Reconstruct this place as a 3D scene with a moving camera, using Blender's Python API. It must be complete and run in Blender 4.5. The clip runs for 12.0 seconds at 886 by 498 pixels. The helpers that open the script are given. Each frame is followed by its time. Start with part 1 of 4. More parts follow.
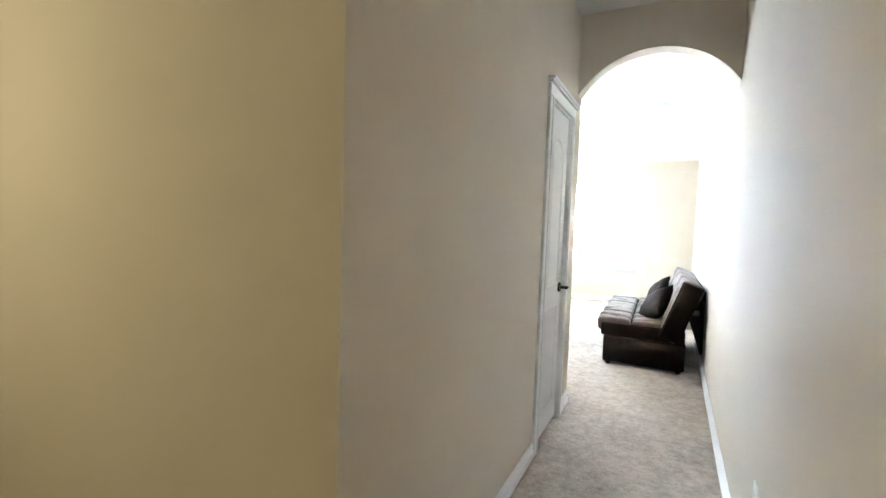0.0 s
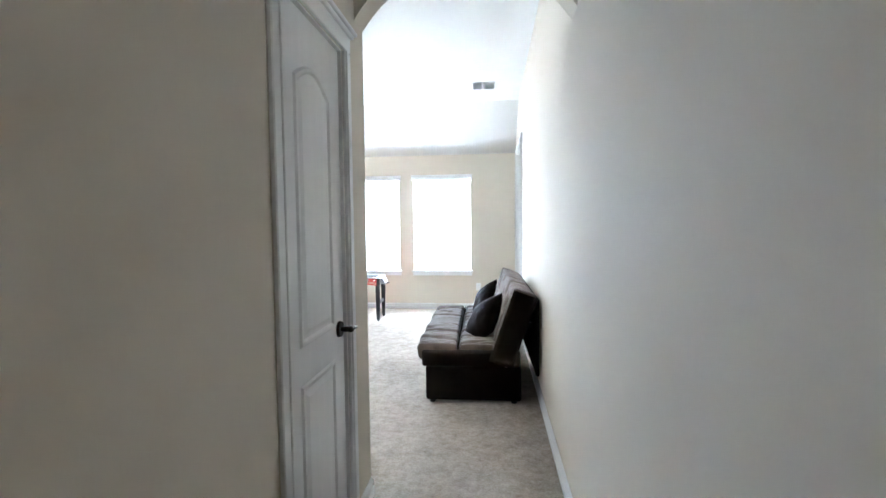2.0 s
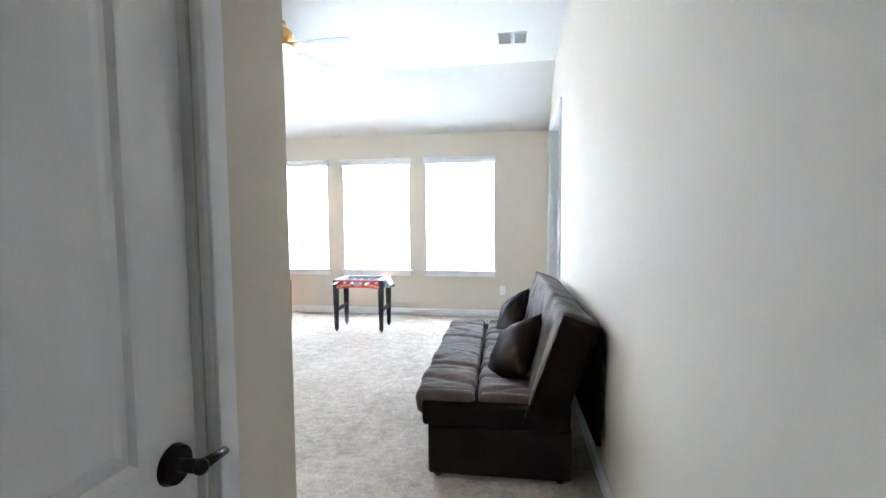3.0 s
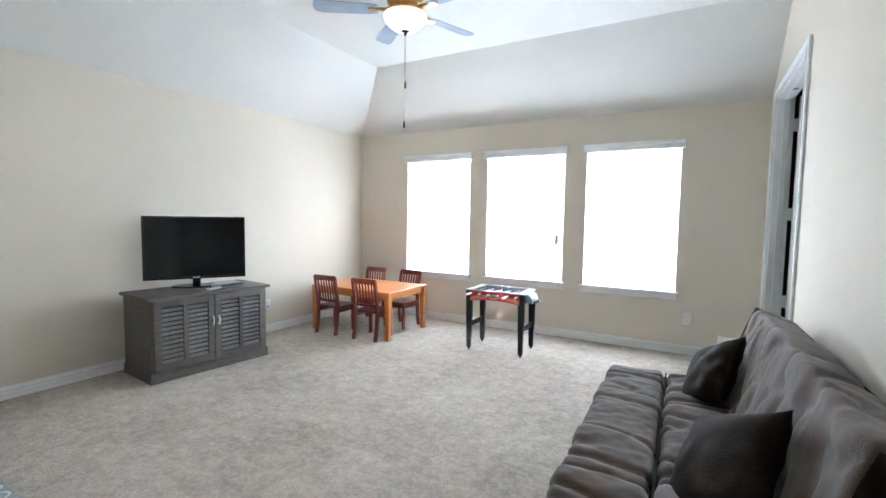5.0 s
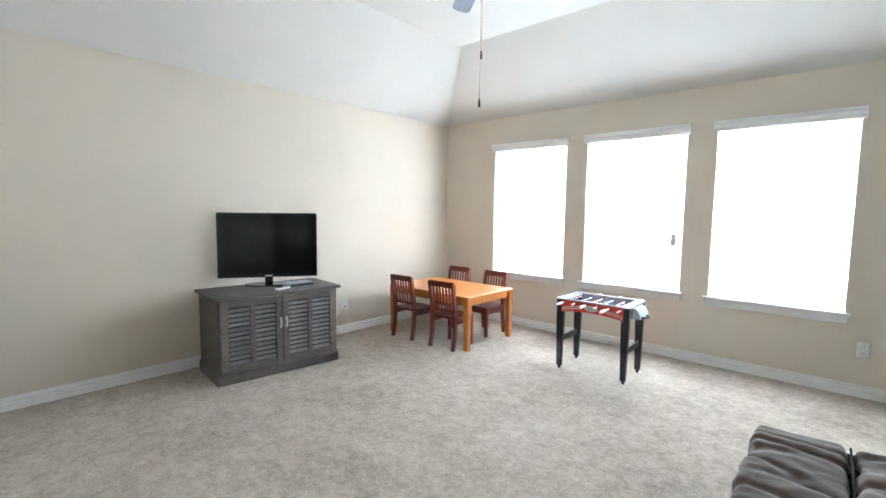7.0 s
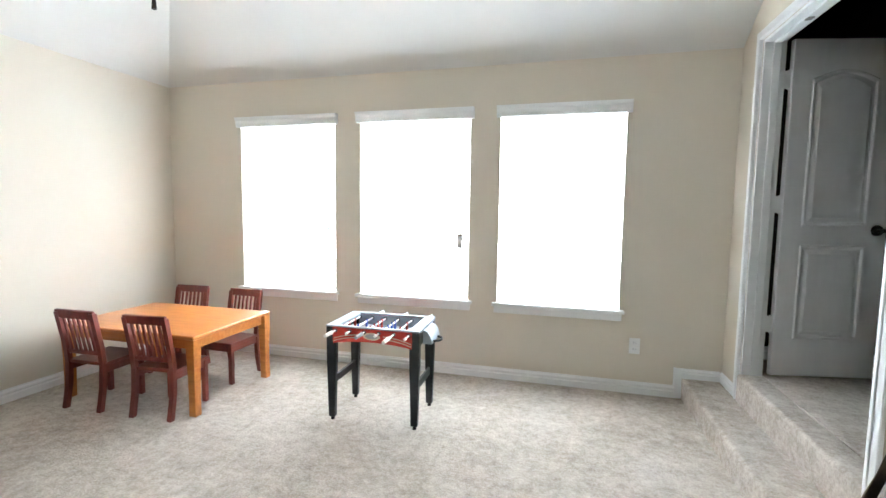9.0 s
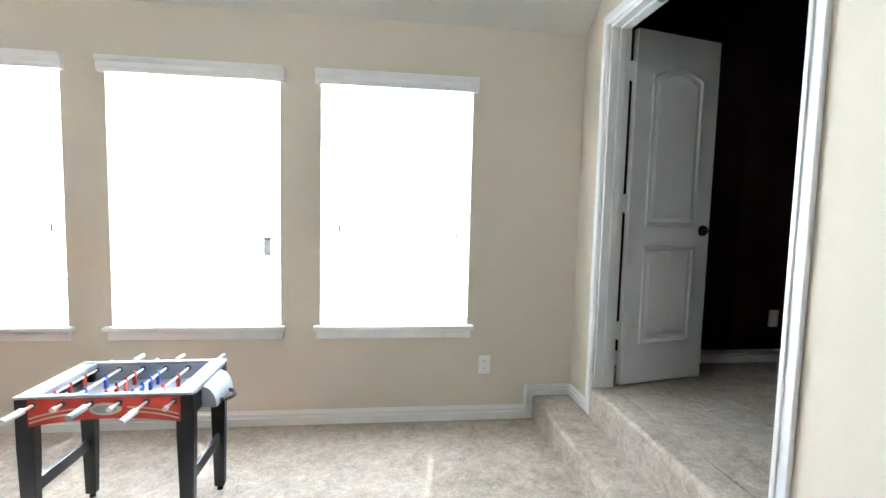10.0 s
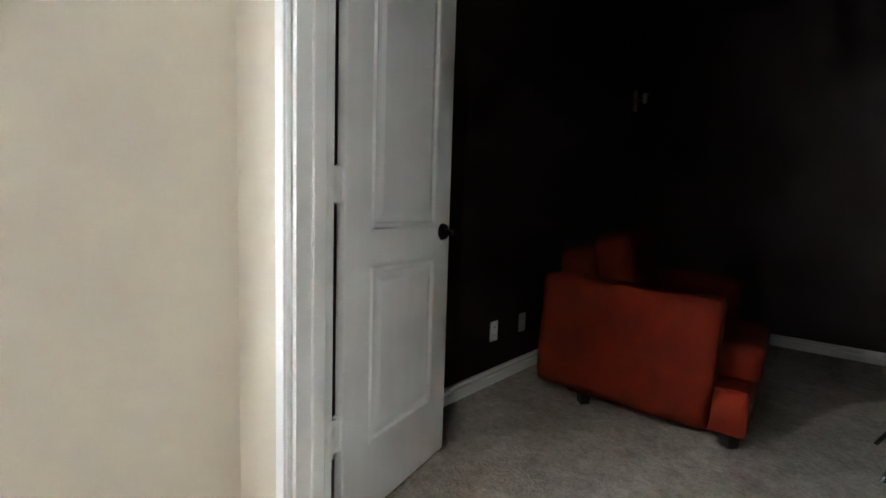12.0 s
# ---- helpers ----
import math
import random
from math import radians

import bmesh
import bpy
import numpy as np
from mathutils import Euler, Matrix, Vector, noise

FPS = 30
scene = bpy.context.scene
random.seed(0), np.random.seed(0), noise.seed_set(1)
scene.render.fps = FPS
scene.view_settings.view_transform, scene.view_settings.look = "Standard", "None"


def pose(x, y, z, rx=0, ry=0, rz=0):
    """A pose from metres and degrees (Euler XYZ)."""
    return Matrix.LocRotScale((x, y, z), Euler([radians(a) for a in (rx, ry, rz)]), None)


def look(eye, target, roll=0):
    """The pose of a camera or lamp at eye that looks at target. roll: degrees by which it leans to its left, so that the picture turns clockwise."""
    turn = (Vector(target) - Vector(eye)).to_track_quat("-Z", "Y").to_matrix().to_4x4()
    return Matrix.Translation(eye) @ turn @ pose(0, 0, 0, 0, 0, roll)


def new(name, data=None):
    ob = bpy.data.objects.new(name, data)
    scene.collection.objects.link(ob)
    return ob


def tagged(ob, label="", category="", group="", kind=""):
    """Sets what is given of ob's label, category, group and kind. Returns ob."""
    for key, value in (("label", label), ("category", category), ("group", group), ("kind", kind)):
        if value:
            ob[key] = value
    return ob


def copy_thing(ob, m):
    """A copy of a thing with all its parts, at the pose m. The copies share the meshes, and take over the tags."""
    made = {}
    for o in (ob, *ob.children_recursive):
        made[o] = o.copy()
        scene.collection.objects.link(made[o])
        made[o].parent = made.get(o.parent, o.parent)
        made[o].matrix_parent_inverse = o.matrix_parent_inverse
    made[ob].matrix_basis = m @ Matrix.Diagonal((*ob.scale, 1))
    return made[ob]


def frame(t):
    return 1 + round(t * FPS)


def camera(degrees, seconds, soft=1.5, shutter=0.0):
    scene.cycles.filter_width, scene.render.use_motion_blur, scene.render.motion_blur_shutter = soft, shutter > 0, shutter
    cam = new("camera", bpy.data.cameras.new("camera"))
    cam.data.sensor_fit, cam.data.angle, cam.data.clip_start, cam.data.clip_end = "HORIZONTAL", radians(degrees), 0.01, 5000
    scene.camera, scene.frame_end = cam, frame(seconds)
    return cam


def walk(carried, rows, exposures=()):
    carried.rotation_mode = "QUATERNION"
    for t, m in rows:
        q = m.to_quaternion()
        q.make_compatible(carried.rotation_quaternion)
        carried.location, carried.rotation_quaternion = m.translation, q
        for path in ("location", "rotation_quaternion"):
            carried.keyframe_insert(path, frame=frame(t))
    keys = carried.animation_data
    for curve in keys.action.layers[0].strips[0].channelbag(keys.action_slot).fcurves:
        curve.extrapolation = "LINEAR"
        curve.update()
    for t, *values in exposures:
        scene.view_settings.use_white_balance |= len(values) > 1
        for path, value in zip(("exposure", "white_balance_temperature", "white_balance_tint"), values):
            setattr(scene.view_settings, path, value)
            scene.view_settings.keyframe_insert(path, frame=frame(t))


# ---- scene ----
PATH = [
    (0, (0.77, 0.06, 1.34), (-0.142, 1.835, 1.21), 1.9),
    (0.5, (0.734, 0.53, 1.377), (0.124, 2.431, 1.253), -0.3),
    (1, (0.645, 0.979, 1.32), (0.343, 2.952, 1.199), -0.6),
    (1.5, (0.69, 1.29, 1.319), (0.482, 3.276, 1.202), -0.8),
    (2, (0.723, 1.343, 1.332), (0.503, 3.328, 1.224), -0.6),
    (2.5, (0.662, 1.915, 1.307), (0.427, 3.897, 1.18), -0.7),
    (4.5, (0.626, 3.121, 1.317), (-0.178, 4.947, 1.176), 1.2),
    (5, (0.537, 3.367, 1.308), (-0.443, 5.105, 1.171), 0.9),
    (5.5, (0.491, 3.587, 1.325), (-0.674, 5.206, 1.183), 0.7),
    (6, (0.463, 3.742, 1.336), (-0.846, 5.246, 1.178), 0.7),
    (6.5, (0.449, 3.826, 1.343), (-0.928, 5.266, 1.167), 0.7),
    (8.5, (0.001, 4.515, 1.307), (-0.811, 6.335, 1.137), 0.9),
    (9, (-0.046, 4.896, 1.316), (-0.553, 6.823, 1.148), 0.8),
    (9.5, (-0.182, 5.247, 1.306), (-0.268, 7.239, 1.15), 1.2),
    (10, (-0.105, 5.626, 1.292), (0.132, 7.605, 1.142), 1.4),
    (10.5, (-0.055, 5.996, 1.29), (0.561, 7.893, 1.147), 1.9),
    (11, (0.112, 6.342, 1.333), (1.031, 8.109, 1.151), 1.4),
    (11.5, (0.28, 6.655, 1.326), (1.479, 8.247, 1.154), 0.9),
    (12, (0.472, 6.977, 1.329), (1.966, 8.294, 1.146), 1.8),
]
cam = camera(89.5, 12.0)
walk(cam, [(t, look(eye, target, roll)) for t, eye, target, roll in PATH],
     [(0.0, 2.2, 5700, 10), (0.5, 2.05, 5550, 10), (1.0, 1.6, 5450, 10), (2.5, 1.15, 5500, 10), (4.5, 0.28, 5650, 10),
      (6.5, 0.32, 5850, 10), (9.5, 0.37, 6050, 10), (11.0, 0.55, 6100, 10), (12.0, 0.68, 6200, 10)])

# ---- light ----
world = bpy.data.worlds.new("world")
world.use_nodes = True
scene.world = world
sky = world.node_tree.nodes.new("ShaderNodeTexSky")
sky.sky_type = "NISHITA"
sky.sun_disc = False
sky.sun_elevation = radians(58)
sky.sun_rotation = radians(10)
world.node_tree.links.new(sky.outputs[0], world.node_tree.nodes["Background"].inputs[0])
world.node_tree.nodes["Background"].inputs[1].default_value = 0.1


def lamp(name, kind, energy, color, m):
    d = bpy.data.lights.new(name, kind)
    d.energy, d.color = energy, color
    ob = new(name, d)
    ob.matrix_world = m
    return ob


sun = lamp("sun", "SUN", 5.0, (1.0, 0.97, 0.92), look((1.5, 17.0, 14.8), (0.0, 8.0, 0.0)))
sun.data.angle = radians(0.5)
WINDOWS = [(-2.83, -1.905), (-1.675, -0.745), (-0.515, 0.385)]
WIN_Z = (0.62, 2.085)
for x0, x1 in WINDOWS:
    lp = lamp("window_sky_light", "AREA", 330.0, (0.81, 0.905, 1.0),
              look(((x0 + x1) / 2, 8.462, 1.35), ((x0 + x1) / 2, 7.0, 1.35)))
    lp.data.shape, lp.data.size, lp.data.size_y = "RECTANGLE", x1 - x0 - 0.03, 1.42
bulb = lamp("fan_bulb", "POINT", 5.0, (1.0, 0.90, 0.76), pose(-1.37, 6.14, 2.735))
bulb.data.shadow_soft_size = 0.05
entry = lamp("entry_bulb", "POINT", 7.0, (1.0, 0.84, 0.46), pose(-1.5, -0.42, 1.75))
entry.data.shadow_soft_size = 0.12


# ---- materials ----
def mat(name, c1, c2=None, rough=0.6, scale=8.0, bump=0.0, bump_scale=120.0, metal=0.0, spec=0.5, detail=4.0, fine=0.0,
        stretch=(1, 1, 1), sheen=0.0, per_object=0.0):
    m = bpy.data.materials.new(name)
    m.use_nodes = True
    nt = m.node_tree
    b = nt.nodes["Principled BSDF"]
    b.inputs["Roughness"].default_value = rough
    b.inputs["Metallic"].default_value = metal
    b.inputs["Specular IOR Level"].default_value = spec
    b.inputs["Sheen Weight"].default_value = sheen
    tc = nt.nodes.new("ShaderNodeTexCoord")
    mp = nt.nodes.new("ShaderNodeMapping")
    mp.inputs["Scale"].default_value = stretch
    nt.links.new(tc.outputs["Object"], mp.inputs[0])
    n1 = nt.nodes.new("ShaderNodeTexNoise")
    n1.inputs["Scale"].default_value = scale
    n1.inputs["Detail"].default_value = detail
    nt.links.new(mp.outputs[0], n1.inputs["Vector"])
    n2 = nt.nodes.new("ShaderNodeTexNoise")
    n2.inputs["Scale"].default_value = bump_scale
    n2.inputs["Detail"].default_value = 3.0
    nt.links.new(mp.outputs[0], n2.inputs["Vector"])
    ramp = nt.nodes.new("ShaderNodeValToRGB")
    ramp.color_ramp.elements[0].position = 0.32
    ramp.color_ramp.elements[1].position = 0.68
    ramp.color_ramp.elements[0].color = (*c1, 1)
    ramp.color_ramp.elements[1].color = (*(c2 or [min(1, v * 1.08) for v in c1]), 1)
    add = nt.nodes.new("ShaderNodeMath")
    add.operation = "MULTIPLY_ADD"
    sub = nt.nodes.new("ShaderNodeMath")
    sub.operation = "SUBTRACT"
    sub.inputs[1].default_value = 0.5
    nt.links.new(n2.outputs[0], sub.inputs[0])
    nt.links.new(sub.outputs[0], add.inputs[0])
    add.inputs[1].default_value = fine
    nt.links.new(n1.outputs[0], add.inputs[2])
    last = add.outputs[0]
    if per_object:
        oi = nt.nodes.new("ShaderNodeObjectInfo")
        a2 = nt.nodes.new("ShaderNodeMath")
        a2.operation = "MULTIPLY_ADD"
        a2.inputs[1].default_value = per_object
        nt.links.new(oi.outputs["Random"], a2.inputs[0])
        nt.links.new(last, a2.inputs[2])
        last = a2.outputs[0]
    nt.links.new(last, ramp.inputs[0])
    nt.links.new(ramp.outputs[0], b.inputs["Base Color"])
    if bump:
        bp = nt.nodes.new("ShaderNodeBump")
        bp.inputs["Strength"].default_value = bump
        bp.inputs["Distance"].default_value = 0.01
        nt.links.new(n2.outputs[0], bp.inputs["Height"])
        nt.links.new(bp.outputs[0], b.inputs["Normal"])
    return m


M_WALL = mat("beige_wall_paint", (0.70, 0.635, 0.538), (0.725, 0.658, 0.56), 0.75, 1.5, 0.05, 150, spec=0.15)
M_CEIL = mat("ceiling_paint", (0.72, 0.705, 0.672), (0.75, 0.735, 0.70), 0.75, 1.5, 0.09, 130, spec=0.3)
M_TRIM = mat("white_trim_paint", (0.85, 0.85, 0.85), (0.89, 0.89, 0.89), 0.35, 3.0, 0.02, 60)
M_DOOR = mat("white_door_paint", (0.86, 0.86, 0.87), (0.89, 0.89, 0.90), 0.38, 3.0, 0.05, 40, stretch=(8, 8, 1))


def carpet_mat():
    """Cut-pile carpet: trodden patches, tufts and single yarns."""
    m = bpy.data.materials.new("beige_carpet")
    m.use_nodes = True
    nt = m.node_tree
    b = nt.nodes["Principled BSDF"]
    b.inputs["Roughness"].default_value = 0.95
    b.inputs["Specular IOR Level"].default_value = 0.05
    b.inputs["Sheen Weight"].default_value = 0.08
    tc = nt.nodes.new("ShaderNodeTexCoord")
    total = None
    for scale, detail, rough, weight, warp in ((1.6, 3, 0.6, 0.45, 0.2), (11, 2, 0.5, 0.40, 0.0), (30, 3, 0.65, 0.55, 0.0), (95, 2, 0.6, 0.45, 0.0)):
        n = nt.nodes.new("ShaderNodeTexNoise")
        n.inputs["Scale"].default_value = scale
        n.inputs["Detail"].default_value = detail
        n.inputs["Roughness"].default_value = rough
        n.inputs["Distortion"].default_value = warp
        nt.links.new(tc.outputs["Object"], n.inputs["Vector"])
        k = nt.nodes.new("ShaderNodeMath")
        k.operation = "MULTIPLY_ADD"
        nt.links.new(n.outputs[0], k.inputs[0])
        k.inputs[1].default_value = weight
        if total is None:
            k.inputs[2].default_value = 0.5 - 0.5 * (0.45 + 0.40 + 0.55 + 0.45)
        else:
            nt.links.new(total, k.inputs[2])
        total = k.outputs[0]
    ramp = nt.nodes.new("ShaderNodeValToRGB")
    e = ramp.color_ramp.elements
    e[0].position, e[1].position = 0.22, 0.78
    e[0].color, e[1].color = (0.27, 0.22, 0.175, 1), (0.68, 0.612, 0.545, 1)
    mid = e.new(0.5)
    mid.color = (0.475, 0.413, 0.35, 1)
    nt.links.new(total, ramp.inputs[0])
    nt.links.new(ramp.outputs[0], b.inputs["Base Color"])
    bp = nt.nodes.new("ShaderNodeBump")
    bp.inputs["Strength"].default_value = 0.7
    bp.inputs["Distance"].default_value = 0.02
    nt.links.new(total, bp.inputs["Height"])
    nt.links.new(bp.outputs[0], b.inputs["Normal"])
    return m


M_CARPET = carpet_mat()
M_DARKWALL = mat("dark_brown_wall_paint", (0.022, 0.010, 0.008), (0.026, 0.012, 0.010), 0.7, 1.5, 0.1, 90, spec=0.2)
M_DARKCEIL = mat("dark_ceiling_paint", (0.02, 0.015, 0.013), None, 0.8, 1.5, 0.1, 90, spec=0.2)
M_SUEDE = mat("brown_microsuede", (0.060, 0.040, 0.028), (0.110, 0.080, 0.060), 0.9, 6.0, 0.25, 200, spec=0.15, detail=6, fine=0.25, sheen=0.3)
# darker copy of the suede: shade away from the windows, put into the colour
M_SUEDE_SHADED = mat("brown_suede_shaded", (0.008, 0.005, 0.0038), (0.013, 0.008, 0.0062), 0.9, 6.0, 0.2, 220, spec=0.06, fine=0.2, sheen=0.0)
M_PILLOW = mat("dark_pillow_fabric", (0.013, 0.0085, 0.0065), (0.026, 0.018, 0.0135), 0.85, 7.0, 0.2, 200, spec=0.08, fine=0.2, sheen=0.0)
M_GREYWOOD = mat("weathered_grey_wood", (0.068, 0.057, 0.050), (0.122, 0.105, 0.093), 0.5, 5.0, 0.12, 60, fine=0.5, stretch=(2, 1, 14), detail=6)
M_SLATWOOD = mat("grey_louvre_wood", (0.15, 0.143, 0.14), (0.23, 0.22, 0.215), 0.3, 5.0, 0.1, 60, fine=0.4, stretch=(8, 1, 8), per_object=0.1)
M_PINE = mat("orange_pine_wood", (0.40, 0.130, 0.026), (0.52, 0.195, 0.045), 0.28, 3.0, 0.03, 40, fine=0.35, stretch=(1.5, 14, 14), detail=6)
M_CHERRY = mat("red_cherry_wood", (0.115, 0.018, 0.012), (0.175, 0.032, 0.020), 0.34, 4.0, 0.04, 40, fine=0.3, stretch=(10, 10, 1.5))
M_BLACK = mat("black_laminate", (0.010, 0.011, 0.013), (0.018, 0.019, 0.022), 0.38, 12.0, 0.05, 80)
M_BLACKMETAL = mat("black_metal", (0.012, 0.012, 0.012), (0.02, 0.02, 0.02), 0.4, 20, 0.05, 90, metal=0.6)
M_SCREEN = mat("glossy_black_screen", (0.003, 0.003, 0.004), (0.004, 0.004, 0.005), 0.09, 2.0, spec=0.22)
M_BEZEL = mat("glossy_black_plastic", (0.006, 0.006, 0.007), (0.009, 0.009, 0.01), 0.2, 6.0)
M_RED = mat("red_printed_panel", (0.50, 0.035, 0.022), (0.60, 0.055, 0.035), 0.35, 10, 0.02, 60)
M_CREAM = mat("cream_print", (0.62, 0.55, 0.42), None, 0.4, 10)
M_GREYPL = mat("grey_blue_plastic", (0.36, 0.41, 0.47), (0.42, 0.47, 0.53), 0.35, 10, 0.02, 60)
M_FIELD = mat("grey_printed_field", (0.30, 0.32, 0.36), (0.42, 0.44, 0.47), 0.3, 14)
M_CHROME = mat("brushed_steel", (0.62, 0.62, 0.62), None, 0.28, 20, 0.02, 200, metal=1.0)
M_WHITEPL = mat("white_plastic", (0.85, 0.85, 0.84), None, 0.35, 10)
M_BLUEPL = mat("blue_plastic", (0.03, 0.12, 0.55), None, 0.35, 10)
M_CYAN = mat("bright_blue_plastic", (0.02, 0.22, 0.70), None, 0.3, 10)
M_YELLOW = mat("yellow_plastic", (0.75, 0.55, 0.04), None, 0.35, 10)
M_TAN = mat("tan_cardboard", (0.48, 0.31, 0.18), None, 0.8, 10, 0.1, 60)
M_BRASS = mat("antique_brass", (0.52, 0.33, 0.13), (0.36, 0.21, 0.08), 0.3, 12, 0.03, 60, metal=1.0)
M_BLADE = mat("pale_fan_blade", (0.27, 0.33, 0.43), (0.32, 0.38, 0.48), 0.4, 3, 0.04, 40, stretch=(1, 10, 1))
M_BRONZE = mat("oil_rubbed_bronze", (0.018, 0.014, 0.012), (0.03, 0.022, 0.018), 0.32, 20, 0.03, 60, metal=0.8)
M_HINGE = mat("satin_nickel", (0.30, 0.28, 0.25), None, 0.4, 20, metal=0.8)
M_REDSOFA = mat("red_chenille", (0.068, 0.005, 0.002), (0.095, 0.0075, 0.003), 0.9, 8, 0.2, 200, spec=0.04, fine=0.3, sheen=0.0)
M_GREYFAB = mat("grey_fabric", (0.30, 0.31, 0.33), (0.37, 0.38, 0.40), 0.9, 14, 0.2, 220, fine=0.3)
M_WHITEFAB = mat("white_fabric", (0.68, 0.69, 0.71), None, 0.9, 14, 0.2, 220)


def glow(name, color, strength):
    m = bpy.data.materials.new(name)
    m.use_nodes = True
    b = m.node_tree.nodes["Principled BSDF"]
    b.inputs["Base Color"].default_value = (0.8, 0.78, 0.72, 1)
    b.inputs["Emission Color"].default_value = (*color, 1)
    b.inputs["Emission Strength"].default_value = strength
    return m


M_BOWL = glow("lit_frosted_glass", (1.0, 0.93, 0.80), 3.0)


def glass_mat():
    m = bpy.data.materials.new("window_glass")
    m.use_nodes = True
    b = m.node_tree.nodes["Principled BSDF"]
    b.inputs["Base Color"].default_value = (0.98, 1, 0.99, 1)
    b.inputs["Roughness"].default_value = 0.0
    b.inputs["Transmission Weight"].default_value = 1.0
    b.inputs["IOR"].default_value = 1.45
    return m


def slat_mat():
    m = bpy.data.materials.new("white_blind_slat")
    m.use_nodes = True
    nt = m.node_tree
    b = nt.nodes["Principled BSDF"]
    b.inputs["Base Color"].default_value = (0.86, 0.86, 0.85, 1)
    b.inputs["Roughness"].default_value = 0.45
    tr = nt.nodes.new("ShaderNodeBsdfTranslucent")
    tr.inputs[0].default_value = (0.9, 0.9, 0.88, 1)
    mx = nt.nodes.new("ShaderNodeMixShader")
    mx.inputs[0].default_value = 0.62
    nt.links.new(b.outputs[0], mx.inputs[1])
    nt.links.new(tr.outputs[0], mx.inputs[2])
    nt.links.new(mx.outputs[0], nt.nodes["Material Output"].inputs[0])
    return m


M_GLASS, M_SLAT = glass_mat(), slat_mat()


# ---- mesh helpers ----
def mesh_object(name, bm, material, smooth=False):
    me = bpy.data.meshes.new(name)
    bmesh.ops.recalc_face_normals(bm, faces=bm.faces)
    bm.to_mesh(me)
    bm.free()
    me.materials.append(material)
    if smooth:
        for p in me.polygons:
            p.use_smooth = True
    return new(name, me)


def part(name, bm, material, parent, label="", smooth=False):
    ob = mesh_object(name, bm, material, smooth)
    ob.parent = parent
    if label:
        ob["label"] = label
    return ob


def thing(name, m, label, category, group="", kind=""):
    ob = new(name)
    ob.matrix_world = m
    ob.empty_display_size = 0.1
    return tagged(ob, label, category, group, kind)


def again(ob, name, parent, m):
    """One more piece on the same mesh."""
    o = new(name, ob.data)
    o.parent = parent
    o.matrix_basis = m
    return o


def box(bm, x0, x1, y0, y1, z0, z1, bevel=0.0, seg=1):
    r = bmesh.ops.create_cube(bm, size=1.0)
    vs = r["verts"]
    bmesh.ops.scale(bm, vec=(x1 - x0, y1 - y0, z1 - z0), verts=vs)
    bmesh.ops.translate(bm, vec=((x0 + x1) / 2, (y0 + y1) / 2, (z0 + z1) / 2), verts=vs)
    if bevel:
        es = list({e for v in vs for e in v.link_edges})
        bmesh.ops.bevel(bm, geom=es, offset=bevel, segments=seg, affect="EDGES", profile=0.5)
    return bm


def bx(*a, **k):
    return box(bmesh.new(), *a, **k)


def cyl(bm, r1, r2, p, q, n=20):
    """A cone or cylinder from p to q."""
    p, q = Vector(p), Vector(q)
    m = Matrix.Translation((p + q) / 2) @ (q - p).to_track_quat("Z", "Y").to_matrix().to_4x4()
    bmesh.ops.create_cone(bm, cap_ends=True, segments=n, radius1=r1, radius2=r2, depth=(q - p).length, matrix=m)
    return bm


def cy(*a, **k):
    return cyl(bmesh.new(), *a, **k)


def lathe(profile, n=32):
    """A turned shape from (radius, height) pairs."""
    bm = bmesh.new()
    rings = []
    for r, z in profile:
        rings.append([bm.verts.new((r * math.cos(a * math.tau / n), r * math.sin(a * math.tau / n), z)) for a in range(n)])
    for a, b in zip(rings, rings[1:]):
        for i in range(n):
            bm.faces.new((a[i], a[(i + 1) % n], b[(i + 1) % n], b[i]))
    bm.faces.new(rings[0])
    bm.faces.new(rings[-1])
    return bm


def prism(bm, pts, m, depth):
    """A flat outline (x, y), thickened by depth along z, then moved by m."""
    lo = [bm.verts.new(m @ Vector((x, y, 0))) for x, y in pts]
    hi = [bm.verts.new(m @ Vector((x, y, depth))) for x, y in pts]
    bm.faces.new(lo)
    bm.faces.new(hi)
    n = len(pts)
    for i in range(n):
        bm.faces.new((lo[i], lo[(i + 1) % n], hi[(i + 1) % n], hi[i]))
    return bm


